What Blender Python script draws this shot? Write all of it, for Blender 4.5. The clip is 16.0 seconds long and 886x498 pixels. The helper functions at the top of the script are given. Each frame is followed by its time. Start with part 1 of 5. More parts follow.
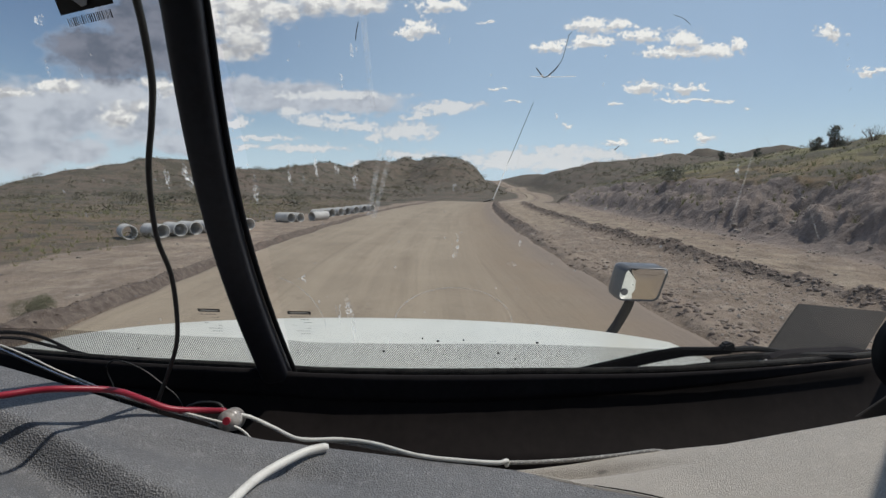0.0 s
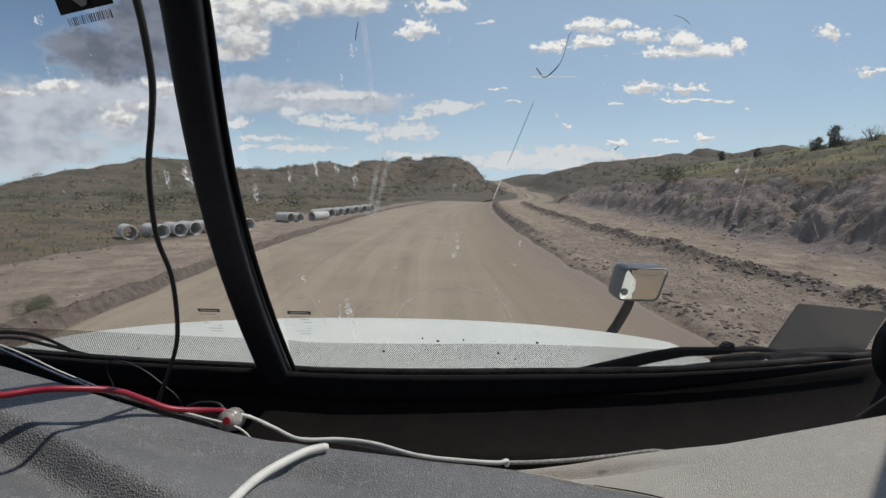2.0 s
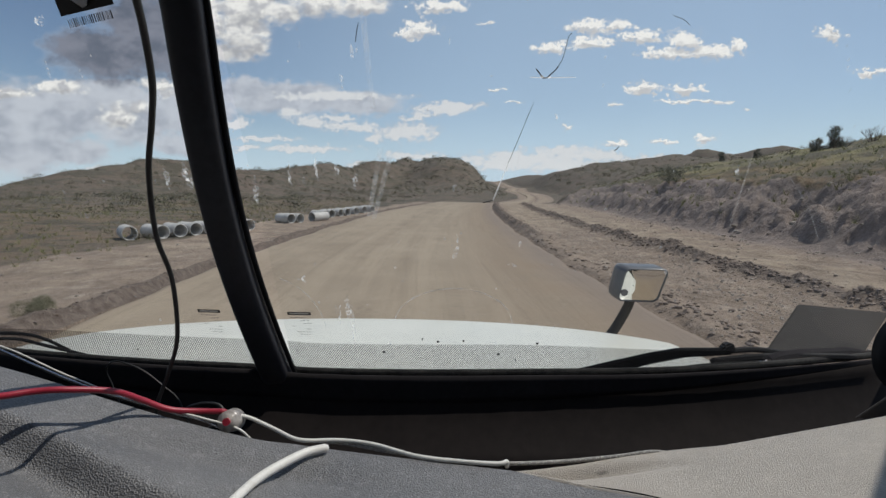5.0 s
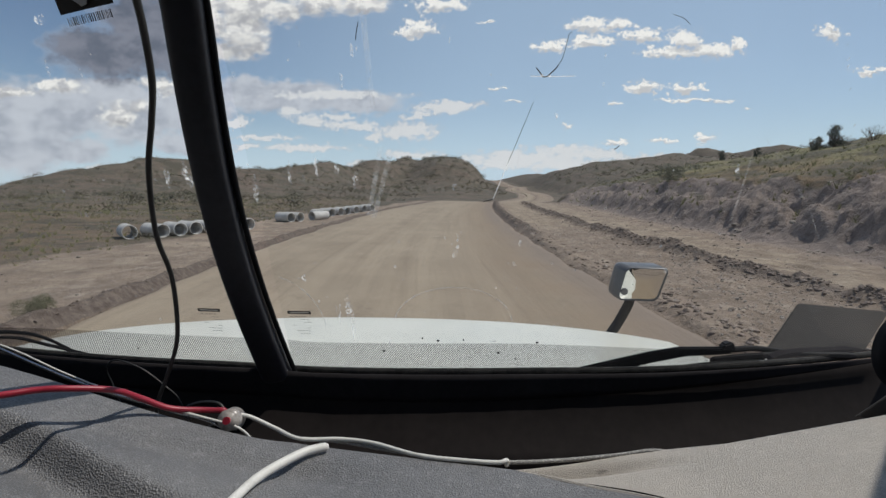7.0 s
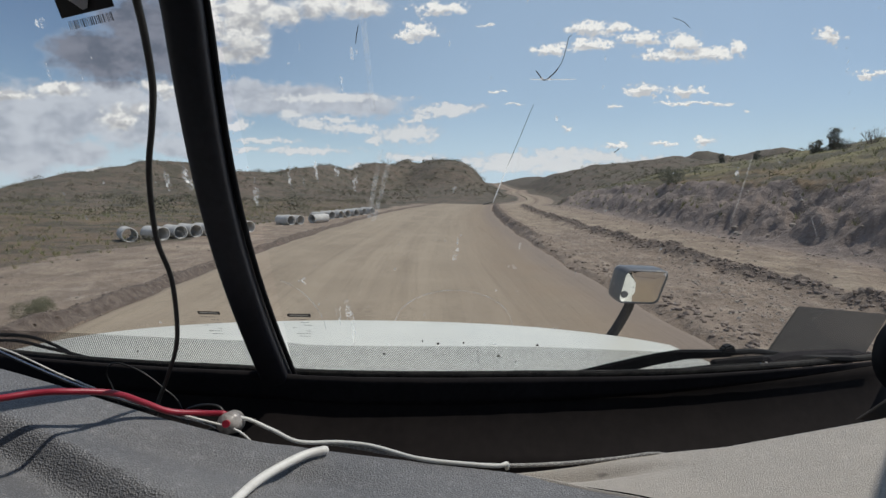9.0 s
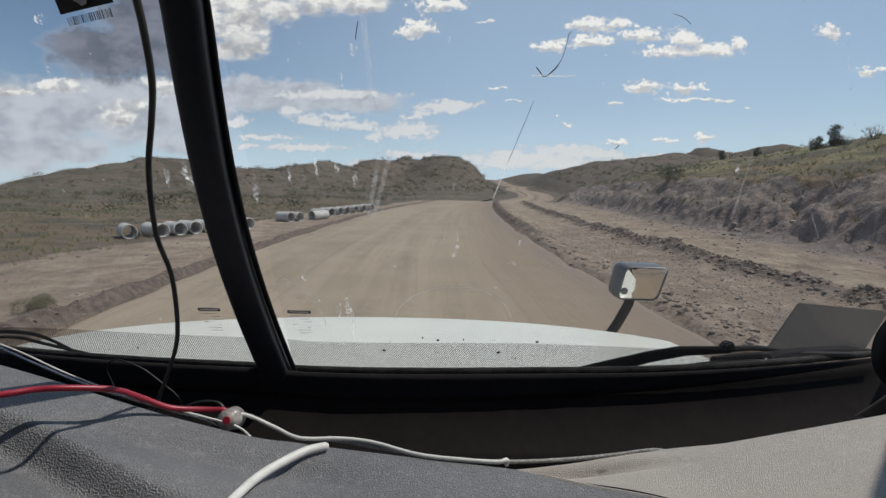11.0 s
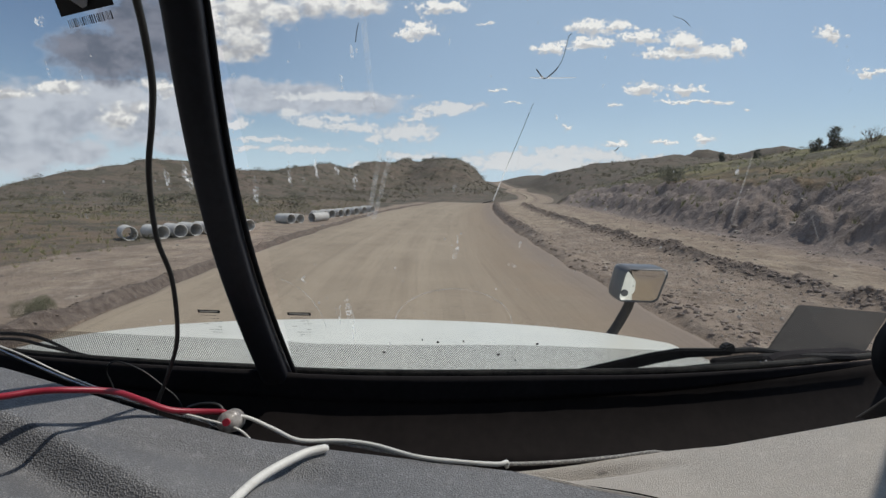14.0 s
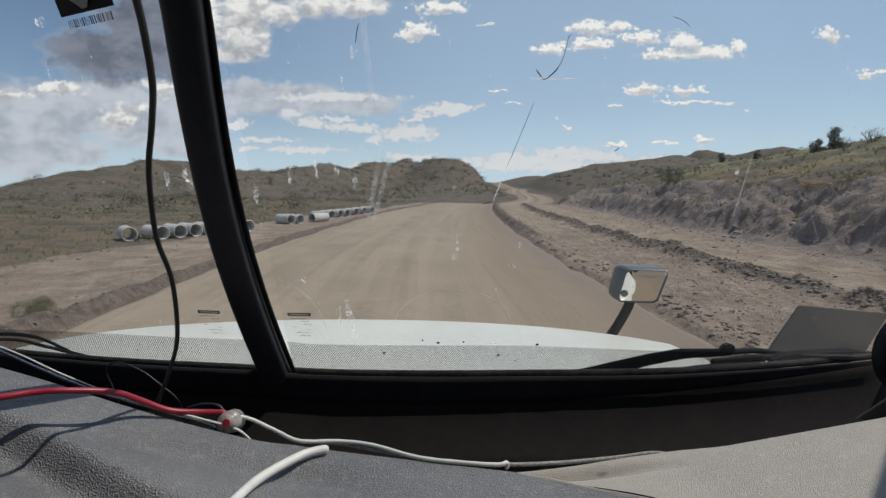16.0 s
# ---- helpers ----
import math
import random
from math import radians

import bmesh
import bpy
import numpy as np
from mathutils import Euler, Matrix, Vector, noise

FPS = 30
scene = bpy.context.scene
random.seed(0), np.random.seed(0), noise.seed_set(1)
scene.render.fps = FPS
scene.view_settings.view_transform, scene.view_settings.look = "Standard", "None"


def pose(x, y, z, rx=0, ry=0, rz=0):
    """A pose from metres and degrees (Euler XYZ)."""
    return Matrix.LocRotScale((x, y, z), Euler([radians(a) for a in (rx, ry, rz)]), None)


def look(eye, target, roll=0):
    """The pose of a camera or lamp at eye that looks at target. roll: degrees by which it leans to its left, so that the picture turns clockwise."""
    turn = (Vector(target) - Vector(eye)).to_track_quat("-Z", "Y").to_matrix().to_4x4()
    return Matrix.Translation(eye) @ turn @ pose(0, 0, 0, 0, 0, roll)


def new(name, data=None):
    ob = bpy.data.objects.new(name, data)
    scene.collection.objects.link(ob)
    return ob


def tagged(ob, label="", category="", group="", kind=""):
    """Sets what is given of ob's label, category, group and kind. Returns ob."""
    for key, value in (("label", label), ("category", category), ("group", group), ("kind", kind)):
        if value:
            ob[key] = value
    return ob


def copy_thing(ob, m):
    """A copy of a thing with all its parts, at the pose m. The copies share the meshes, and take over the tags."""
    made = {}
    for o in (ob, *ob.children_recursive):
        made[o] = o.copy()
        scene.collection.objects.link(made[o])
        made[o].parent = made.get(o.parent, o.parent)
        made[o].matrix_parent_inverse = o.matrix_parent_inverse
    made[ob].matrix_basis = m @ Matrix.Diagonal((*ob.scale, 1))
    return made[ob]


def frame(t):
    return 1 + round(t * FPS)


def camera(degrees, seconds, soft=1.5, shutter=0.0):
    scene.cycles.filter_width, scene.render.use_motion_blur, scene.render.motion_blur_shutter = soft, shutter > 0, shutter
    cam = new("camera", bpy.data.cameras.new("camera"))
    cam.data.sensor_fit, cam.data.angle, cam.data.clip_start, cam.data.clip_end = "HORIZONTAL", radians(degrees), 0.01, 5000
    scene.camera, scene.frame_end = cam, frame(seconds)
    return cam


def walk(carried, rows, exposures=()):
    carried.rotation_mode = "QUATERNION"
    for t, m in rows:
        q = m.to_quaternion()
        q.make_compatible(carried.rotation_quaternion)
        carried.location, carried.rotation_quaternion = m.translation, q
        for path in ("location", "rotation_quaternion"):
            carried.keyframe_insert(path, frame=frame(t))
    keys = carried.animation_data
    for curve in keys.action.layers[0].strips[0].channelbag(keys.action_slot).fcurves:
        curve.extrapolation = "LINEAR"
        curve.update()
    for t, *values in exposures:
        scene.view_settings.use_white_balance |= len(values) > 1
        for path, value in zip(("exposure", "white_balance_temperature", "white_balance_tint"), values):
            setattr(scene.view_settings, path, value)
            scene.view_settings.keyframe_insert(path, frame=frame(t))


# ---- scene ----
# ================= camera =================
# The camera rides in the cab, so cab and camera keep their place to each other;
# the land outside stands as it lies in the middle of the drive.
cam = camera(80.0, 16.0, soft=1.5)
EYE = (0.0, 0.0, 2.4)
SHAKE = ((0.0, -2.0), (0.5, 1.0), (1.0, 1.5), (1.5, -0.5), (2.0, -2.0), (2.5, -2.0), (3.0, 0.0), (3.5, 1.0), (4.0, -1.0),
         (6.5, 0.0), (7.0, -2.5), (7.5, 0.0), (8.0, 1.0), (8.5, 0.0), (9.0, 2.5), (11.5, -4.0), (12.0, -0.5), (12.5, 1.5),
         (13.0, 0.5), (13.5, -2.0), (14.0, 0.0), (14.5, 1.0), (15.0, -0.5), (15.5, -2.5), (16.0, 1.0))
walk(cam, [(t, pose(*EYE, 83.5 + 0.061 * d, 0, 0)) for t, d in SHAKE], [(0.0, -0.27), (16.0, -0.27)])

# ================= world and sun =================
SUN_AZ, SUN_EL = radians(80), radians(60)          # to the right of straight ahead, above the horizon
sun_way = Vector((math.sin(SUN_AZ) * math.cos(SUN_EL), math.cos(SUN_AZ) * math.cos(SUN_EL), math.sin(SUN_EL)))
sun = new("sun", bpy.data.lights.new("sun", "SUN"))
sun.data.energy, sun.data.angle, sun.data.color = 3.45, radians(0.5), (1.0, 0.95, 0.87)
sun.matrix_world = look(sun_way * 60, (0, 0, 0))

world = bpy.data.worlds.new("sky")
scene.world = world
world.use_nodes = True
WN, WL = world.node_tree.nodes, world.node_tree.links
WN.clear()


def wmath(op, a, b=None, c=None, clamp=False):
    n = WN.new("ShaderNodeMath")
    n.operation, n.use_clamp = op, clamp
    for i, v in enumerate((a, b, c)):
        if v is None:
            continue
        if isinstance(v, (int, float)):
            n.inputs[i].default_value = v
        else:
            WL.new(v, n.inputs[i])
    return n.outputs[0]


def wramp(v, lo, hi, out_lo=0.0, out_hi=1.0):
    n = WN.new("ShaderNodeMapRange")
    n.interpolation_type = "SMOOTHSTEP"
    for i, x in enumerate((lo, hi, out_lo, out_hi)):
        n.inputs[i + 1].default_value = x
    WL.new(v, n.inputs[0])
    return n.outputs[0]


sky_tex = WN.new("ShaderNodeTexSky")
sky_tex.sky_type, sky_tex.sun_disc = "NISHITA", False
sky_tex.sun_elevation, sky_tex.sun_rotation = SUN_EL, SUN_AZ
sky_tex.air_density, sky_tex.dust_density, sky_tex.ozone_density, sky_tex.altitude = 1.0, 0.8, 1.2, 1200
tc = WN.new("ShaderNodeTexCoord")
sep = WN.new("ShaderNodeSeparateXYZ")
WL.new(tc.outputs["Generated"], sep.inputs[0])
ahead = wmath("MAXIMUM", wmath("ABSOLUTE", sep.outputs[1]), 0.06)
cu, cv = wmath("DIVIDE", sep.outputs[0], ahead), wmath("DIVIDE", sep.outputs[2], ahead)
cuv = WN.new("ShaderNodeCombineXYZ")
WL.new(cu, cuv.inputs[0]), WL.new(cv, cuv.inputs[1])


def wnoise(scale, detail, stretch=2.0, seed=0.0, rough=0.6):
    mp = WN.new("ShaderNodeMapping")
    mp.inputs["Scale"].default_value = (1, stretch, 1)
    mp.inputs["Location"].default_value = (seed, seed * 0.7, seed)
    WL.new(cuv.outputs[0], mp.inputs[0])
    n = WN.new("ShaderNodeTexNoise")
    n.inputs["Scale"].default_value, n.inputs["Detail"].default_value, n.inputs["Roughness"].default_value = scale, detail, rough
    WL.new(mp.outputs[0], n.inputs[0])
    return n.outputs["Fac"]


puff = wnoise(26, 8, 1.7, 3.1, 0.64)
lump = wnoise(9, 5, 1.8, 8.4, 0.58)
# billows: the sky's coordinates pushed about before the clouds are shaped
warp_u = wmath("ADD", wmath("MULTIPLY", wmath("SUBTRACT", wnoise(11, 7, 1.5, 5.5, 0.6), 0.5), 0.12), wmath("MULTIPLY", wmath("SUBTRACT", wnoise(60, 5, 1.3, 1.5), 0.5), 0.022))
warp_v = wmath("ADD", wmath("MULTIPLY", wmath("SUBTRACT", wnoise(12, 7, 1.5, 15.5, 0.6), 0.5), 0.055), wmath("MULTIPLY", wmath("SUBTRACT", wnoise(60, 5, 1.3, 31.5), 0.5), 0.016))
wu, wv = wmath("ADD", cu, warp_u), wmath("ADD", cv, warp_v)
su = wmath("ADD", wmath("ADD", cu, wmath("MULTIPLY", warp_u, 0.5)), wmath("MULTIPLY", wmath("SUBTRACT", wnoise(75, 6, 1.2, 2.5, 0.65), 0.5), 0.05))
sv = wmath("ADD", wmath("ADD", cv, wmath("MULTIPLY", warp_v, 0.4)), wmath("MULTIPLY", wmath("SUBTRACT", wnoise(75, 6, 1.2, 41.5, 0.65), 0.5), 0.024))


def cloud_bank(rows, rag, fu, fv, ragged, grow=1.15):
    """The largest of several soft ellipses, ragged by noise: 1 well inside a cloud, 0 outside. Second value: how low in its cloud."""
    best, low = None, None
    for u, v, a, b in rows:
        du = wmath("MULTIPLY", wmath("SUBTRACT", fu, u), 1 / (a * grow))
        dv = wmath("MULTIPLY", wmath("SUBTRACT", fv, v), 1 / (b * grow))
        d = wmath("SUBTRACT", 1.0, wmath("SQRT", wmath("ADD", wmath("MULTIPLY", du, du), wmath("MULTIPLY", dv, dv))))
        lo = wmath("MULTIPLY", wmath("MAXIMUM", d, 0.0), wmath("MULTIPLY", dv, -1.0))
        best = d if best is None else wmath("MAXIMUM", best, d)
        low = lo if low is None else wmath("MAXIMUM", low, lo)
    n = wmath("MULTIPLY", wmath("SUBTRACT", ragged, 0.52), rag)
    return wmath("ADD", best, n), low


GREY_BANK = ((-0.604, 0.241, 0.102, 0.045), (-0.525, 0.271, 0.064, 0.0696), (-0.655, 0.256, 0.059, 0.0342), (-0.488, 0.281, 0.064, 0.0642), (-0.558, 0.31, 0.075, 0.0321), (-0.471, 0.221, 0.043, 0.0321))
PALE_BANK = ((-0.769, 0.135, 0.15, 0.0589), (-0.631, 0.155, 0.118, 0.0482), (-0.57, 0.125, 0.096, 0.0482), (-0.816, 0.070, 0.128, 0.047), (-0.711, 0.070, 0.096, 0.026), (-0.475, 0.15, 0.086, 0.0482),
             (-0.296, 0.165, 0.123, 0.03), (-0.182, 0.158, 0.086, 0.0193), (-0.369, 0.176, 0.064, 0.0257), (-0.884, 0.13, 0.128, 0.0749), (-0.478, 0.083, 0.064, 0.0214))
BRIGHT_BANK = ((-0.369, 0.286, 0.059, 0.0535), (-0.397, 0.249, 0.027, 0.0193), (-0.342, 0.325, 0.075, 0.0321), (-0.229, 0.332, 0.064, 0.0257), (-0.142, 0.328, 0.054, 0.0171), (-0.286, 0.315, 0.043, 0.0214),
               (-0.712, 0.186, 0.059, 0.0128), (-0.596, 0.133, 0.039, 0.0214), (-0.514, 0.189, 0.048, 0.0128), (-0.42, 0.31, 0.032, 0.0642), (-0.796, 0.176, 0.043, 0.0086), (-0.558, 0.15, 0.027, 0.0128), (-0.473, 0.176, 0.043, 0.0107))
STREAKS = ((-0.382, 0.119, 0.016, 0.0086), (-0.341, 0.092, 0.048, 0.0043), (-0.257, 0.074, 0.075, 0.0054), (-0.363, 0.075, 0.032, 0.0043), (-0.287, 0.137, 0.018, 0.0096), (-0.251, 0.122, 0.028, 0.0096),
           (-0.172, 0.115, 0.059, 0.0075), (-0.193, 0.128, 0.032, 0.0054), (-0.125, 0.094, 0.016, 0.0064), (-0.062, 0.106, 0.049, 0.015), (-0.088, 0.099, 0.027, 0.0086), (-0.009, 0.145, 0.048, 0.0086),
           (0.022, 0.153, 0.043, 0.0054), (-0.051, 0.133, 0.027, 0.0043), (-0.64, 0.036, 0.027, 0.0054), (-0.152, 0.044, 0.017, 0.0054), (-0.202, 0.17, 0.096, 0.0064))
SMALL_PUFFS = ((-0.045, 0.289, 0.034, 0.0171), (-0.066, 0.281, 0.021, 0.0107), (-0.004, 0.327, 0.045, 0.0107), (0.076, 0.3, 0.016, 0.0021), (0.1, 0.181, 0.017, 0.0032), (0.137, 0.158, 0.024, 0.0021),
               (0.268, 0.293, 0.041, 0.0128), (0.197, 0.255, 0.036, 0.0096), (0.274, 0.265, 0.045, 0.0096), (0.316, 0.296, 0.028, 0.0096), (0.341, 0.275, 0.016, 0.0086), (0.364, 0.275, 0.037, 0.0139),
               (0.444, 0.267, 0.036, 0.0182), (0.42, 0.245, 0.058, 0.0107), (0.489, 0.249, 0.045, 0.015), (0.54, 0.259, 0.019, 0.0139))
RIGHT_PUFFS = ((0.371, 0.184, 0.035, 0.0107), (0.314, 0.155, 0.016, 0.0043), (0.452, 0.179, 0.035, 0.0107), (0.466, 0.16, 0.066, 0.0037), (0.235, 0.117, 0.01, 0.0043), (0.496, 0.093, 0.021, 0.0075),
               (0.322, 0.081, 0.026, 0.0054), (0.412, 0.083, 0.024, 0.0043), (0.561, 0.145, 0.009, 0.0021), (0.703, 0.279, 0.025, 0.0128), (0.711, 0.289, 0.013, 0.0086), (0.786, 0.214, 0.034, 0.0064))
LOW_BANK = ((0.217, 0.068, 0.054, 0.0086), (0.165, 0.052, 0.096, 0.0139), (0.102, 0.045, 0.064, 0.0107), (0.281, 0.059, 0.064, 0.0086), (0.229, 0.043, 0.118, 0.0096), (0.064, 0.052, 0.024, 0.0064),
            (0.345, 0.054, 0.059, 0.0064), (-0.057, 0.06, 0.043, 0.0054))
coarse = wmath("ADD", wmath("MULTIPLY", puff, 0.6), wmath("MULTIPLY", lump, 0.4))
crumb = wnoise(62, 6, 1.35, 12.3, 0.62)
grey_f, _ = cloud_bank(GREY_BANK, 1.4, wu, wv, coarse, 1.55)
pale_f, _ = cloud_bank(PALE_BANK, 1.0, wu, wv, coarse, 1.24)
bright_f, bright_low = cloud_bank(BRIGHT_BANK, 2.4, su, sv, coarse, 1.4)
small_f, small_low = cloud_bank(SMALL_PUFFS + RIGHT_PUFFS, 2.3, su, sv, crumb, 1.40)
low_f, _ = cloud_bank(STREAKS + LOW_BANK, 2.0, su, sv, crumb, 1.65)
back_f = wmath("MULTIPLY", wramp(lump, 0.52, 0.72), wramp(sep.outputs[1], 0.0, -0.3))     # scattered clouds behind


def wmix(f, a, b):
    n = WN.new("ShaderNodeMix")
    n.data_type = "RGBA"
    for v, sock in ((f, n.inputs[0]), (a, n.inputs[6]), (b, n.inputs[7])):
        if isinstance(v, tuple):
            sock.default_value = (*v, 1)
        else:
            WL.new(v, sock)
    return n.outputs[2]


mask_g, mask_p = wmath("MULTIPLY", wramp(grey_f, 0.0, 0.55), 0.93), wmath("MULTIPLY", wramp(pale_f, -0.05, 0.36), 0.95)
mask_b, mask_s = wramp(bright_f, 0.0, 0.60), wramp(small_f, 0.05, 0.55)
mask_l = wmath("MULTIPLY", wramp(low_f, -0.05, 0.60), 0.92)
mottle = wramp(wnoise(15, 6, 1.6, 21.0), 0.38, 0.66)
pale_c = wmix(mottle, (0.70, 0.74, 0.82), (0.49, 0.53, 0.62))
grey_c = wmix(mottle, (0.29, 0.305, 0.37), (0.165, 0.185, 0.24))
billow = wramp(wnoise(34, 6, 1.4, 17.0, 0.6), 0.42, 0.60)
bright_c = wmix(wmath("MULTIPLY", wramp(bright_low, 0.05, 0.30), 0.5), wmix(billow, (1.08, 1.07, 1.05), (0.66, 0.67, 0.71)), (0.34, 0.35, 0.39))
small_c = wmix(wramp(small_low, 0.02, 0.25), (1.12, 1.11, 1.09), (0.70, 0.71, 0.74))
ccol = wmix(wramp(grey_f, 0.0, 0.42), pale_c, grey_c)
ccol = wmix(mask_b, ccol, bright_c)
ccol = wmix(mask_l, ccol, (0.92, 0.93, 0.95))
ccol = wmix(mask_s, ccol, small_c)
mask = wmath("MAXIMUM", wmath("MAXIMUM", wmath("MAXIMUM", mask_p, mask_l), mask_s), wmath("MAXIMUM", wmath("MAXIMUM", mask_g, mask_b), back_f))
bg_sky, bg_cloud, bg_mix = WN.new("ShaderNodeBackground"), WN.new("ShaderNodeBackground"), WN.new("ShaderNodeMixShader")
bg_sky.inputs[1].default_value, bg_cloud.inputs[1].default_value = 0.107, 0.95
side = wmath("MULTIPLY", wramp(cu, -0.75, 0.15, 0.0, 1.0), wramp(cu, 0.4, 1.0, 1.0, 0.7))
haze = wmath("MULTIPLY", wramp(cv, 0.0, 0.16, 0.78, 0.44), wmath("MAXIMUM", side, wramp(cv, 0.03, 0.20, 0.9, 0.0)))
WL.new(wmix(haze, sky_tex.outputs[0], (6.0, 7.75, 9.6)), bg_sky.inputs[0]), WL.new(ccol, bg_cloud.inputs[0])
WL.new(wmath("MULTIPLY", mask, wramp(cv, -0.02, 0.02)), bg_mix.inputs[0])
WL.new(bg_sky.outputs[0], bg_mix.inputs[1]), WL.new(bg_cloud.outputs[0], bg_mix.inputs[2])
wout = WN.new("ShaderNodeOutputWorld")
WL.new(bg_mix.outputs[0], wout.inputs[0])

# ================= materials =================


class Mat:
    """A node material with short calls."""

    def __init__(self, name, rough=0.7, metal=0.0):
        self.m = bpy.data.materials.new(name)
        self.m.use_nodes = True
        self.n, self.l = self.m.node_tree.nodes, self.m.node_tree.links
        self.b = self.n["Principled BSDF"]
        self.b.inputs["Roughness"].default_value, self.b.inputs["Metallic"].default_value = rough, metal
        self.co = self.n.new("ShaderNodeTexCoord").outputs["Object"]

    def put(self, v, socket):
        if isinstance(v, (int, float)):
            socket.default_value = v
        elif isinstance(v, tuple):
            socket.default_value = (*v, 1) if len(v) == 3 and socket.type == "RGBA" else v
        else:
            self.l.new(v, socket)

    def noise(self, scale, detail=4, rough=0.6, stretch=(1, 1, 1), co=None):
        mp = self.n.new("ShaderNodeMapping")
        mp.inputs["Scale"].default_value = stretch
        self.l.new(co or self.co, mp.inputs[0])
        t = self.n.new("ShaderNodeTexNoise")
        t.inputs["Scale"].default_value, t.inputs["Detail"].default_value, t.inputs["Roughness"].default_value = scale, detail, rough
        self.l.new(mp.outputs[0], t.inputs[0])
        return t.outputs["Fac"]

    def cells(self, scale, feature="F1", stretch=(1, 1, 1), co=None):
        mp = self.n.new("ShaderNodeMapping")
        mp.inputs["Scale"].default_value = stretch
        self.l.new(co or self.co, mp.inputs[0])
        t = self.n.new("ShaderNodeTexVoronoi")
        t.feature = feature
        t.inputs["Scale"].default_value = scale
        self.l.new(mp.outputs[0], t.inputs[0])
        return t.outputs["Distance"]

    def ramp(self, v, lo, hi, a=0.0, b=1.0):
        t = self.n.new("ShaderNodeMapRange")
        t.interpolation_type = "SMOOTHSTEP"
        for i, x in enumerate((lo, hi, a, b)):
            t.inputs[i + 1].default_value = x
        self.l.new(v, t.inputs[0])
        return t.outputs[0]

    def math(self, op, a, b=0.0):
        t = self.n.new("ShaderNodeMath")
        t.operation = op
        self.put(a, t.inputs[0]), self.put(b, t.inputs[1])
        return t.outputs[0]

    def mix(self, f, a, b, blend="MIX"):
        t = self.n.new("ShaderNodeMix")
        t.data_type, t.blend_type = "RGBA", blend
        self.put(f, t.inputs[0]), self.put(a, t.inputs[6]), self.put(b, t.inputs[7])
        return t.outputs[2]

    def attr(self, name, channel):
        a = self.n.new("ShaderNodeAttribute")
        a.attribute_name = name
        s = self.n.new("ShaderNodeSeparateColor")
        self.l.new(a.outputs["Color"], s.inputs[0])
        return s.outputs[channel]

    def rand(self):
        return self.n.new("ShaderNodeObjectInfo").outputs["Random"]

    def island(self):
        return self.n.new("ShaderNodeNewGeometry").outputs["Random Per Island"]

    def color(self, v):
        self.put(v, self.b.inputs["Base Color"])
        return self

    def rough(self, v):
        self.put(v, self.b.inputs["Roughness"])
        return self

    def bump(self, v, strength=0.4, dist=0.02):
        t = self.n.new("ShaderNodeBump")
        t.inputs["Strength"].default_value, t.inputs["Distance"].default_value = strength, dist
        self.l.new(v, t.inputs["Height"])
        self.l.new(t.outputs[0], self.b.inputs["Normal"])
        return self


def simple(name, a, b, scale, rough=0.6, metal=0.0, bump=0.0, bscale=None, bdist=0.002, gloss=0.5):
    """Two tones of one surface over a fine grain."""
    m = Mat(name, rough, metal)
    f = m.math("ADD", m.math("MULTIPLY", m.noise(scale, 5), 0.6), m.math("MULTIPLY", m.noise(scale * 9, 4), 0.4))
    m.color(m.mix(m.ramp(f, 0.35, 0.65), a, b))
    if bump:
        m.bump(m.noise(bscale or scale * 6, 5), bump, bdist)
    m.b.inputs["Specular IOR Level"].default_value = gloss
    return m.m


# land: grass, dirt and clods told apart by what grows or lies where
land = Mat("land", 0.95)
g_grass, g_pale, g_clod = land.attr("zone", 0), land.attr("zone", 1), land.attr("zone", 2)
fine, mid, wide = land.noise(5.5, 8, 0.65), land.noise(0.7, 7, 0.62), land.noise(0.06, 5, 0.6)
pebbles = land.cells(4.0)
dirt = land.mix(land.ramp(mid, 0.32, 0.68), (0.180, 0.130, 0.093), (0.298, 0.226, 0.164))
dirt = land.mix(land.ramp(fine, 0.3, 0.7, 0.0, 0.55), dirt, (0.313, 0.25, 0.202))
dirt = land.mix(land.ramp(land.noise(1.9, 7, 0.7, (1, 0.5, 1)), 0.54, 0.66, 0.0, 0.7), dirt, (0.418, 0.345, 0.273))
dirt = land.mix(land.ramp(land.noise(2.6, 6, 0.7), 0.56, 0.70, 0.0, 0.65), dirt, (0.099, 0.072, 0.055))
pale = land.mix(land.ramp(mid, 0.36, 0.66), (0.253, 0.193, 0.139), (0.371, 0.296, 0.218))
pale = land.mix(land.ramp(land.noise(2.2, 7, 0.72, (1, 0.4, 1)), 0.53, 0.68, 0.0, 0.6), pale, (0.157, 0.118, 0.089))
clod = land.mix(land.ramp(fine, 0.3, 0.7), (0.085, 0.062, 0.050), (0.19, 0.148, 0.12))
dry = land.mix(land.ramp(wide, 0.38, 0.62), (0.136, 0.099, 0.075), (0.122, 0.098, 0.064))
grass = land.mix(land.ramp(mid, 0.34, 0.66), dry, (0.136, 0.104, 0.082))
grass = land.mix(land.ramp(land.noise(0.035, 5, 0.6), 0.45, 0.62, 0.0, 0.5), grass, (0.145, 0.098, 0.076))
lush = land.n.new("ShaderNodeAttribute")
lush.attribute_name = "lush"
grass = land.mix(land.math("MULTIPLY", lush.outputs["Fac"], land.ramp(land.noise(0.12, 5), 0.35, 0.6, 0.25, 0.9)), grass, (0.225, 0.205, 0.085))
rust = land.n.new("ShaderNodeAttribute")
rust.attribute_name = "rust"
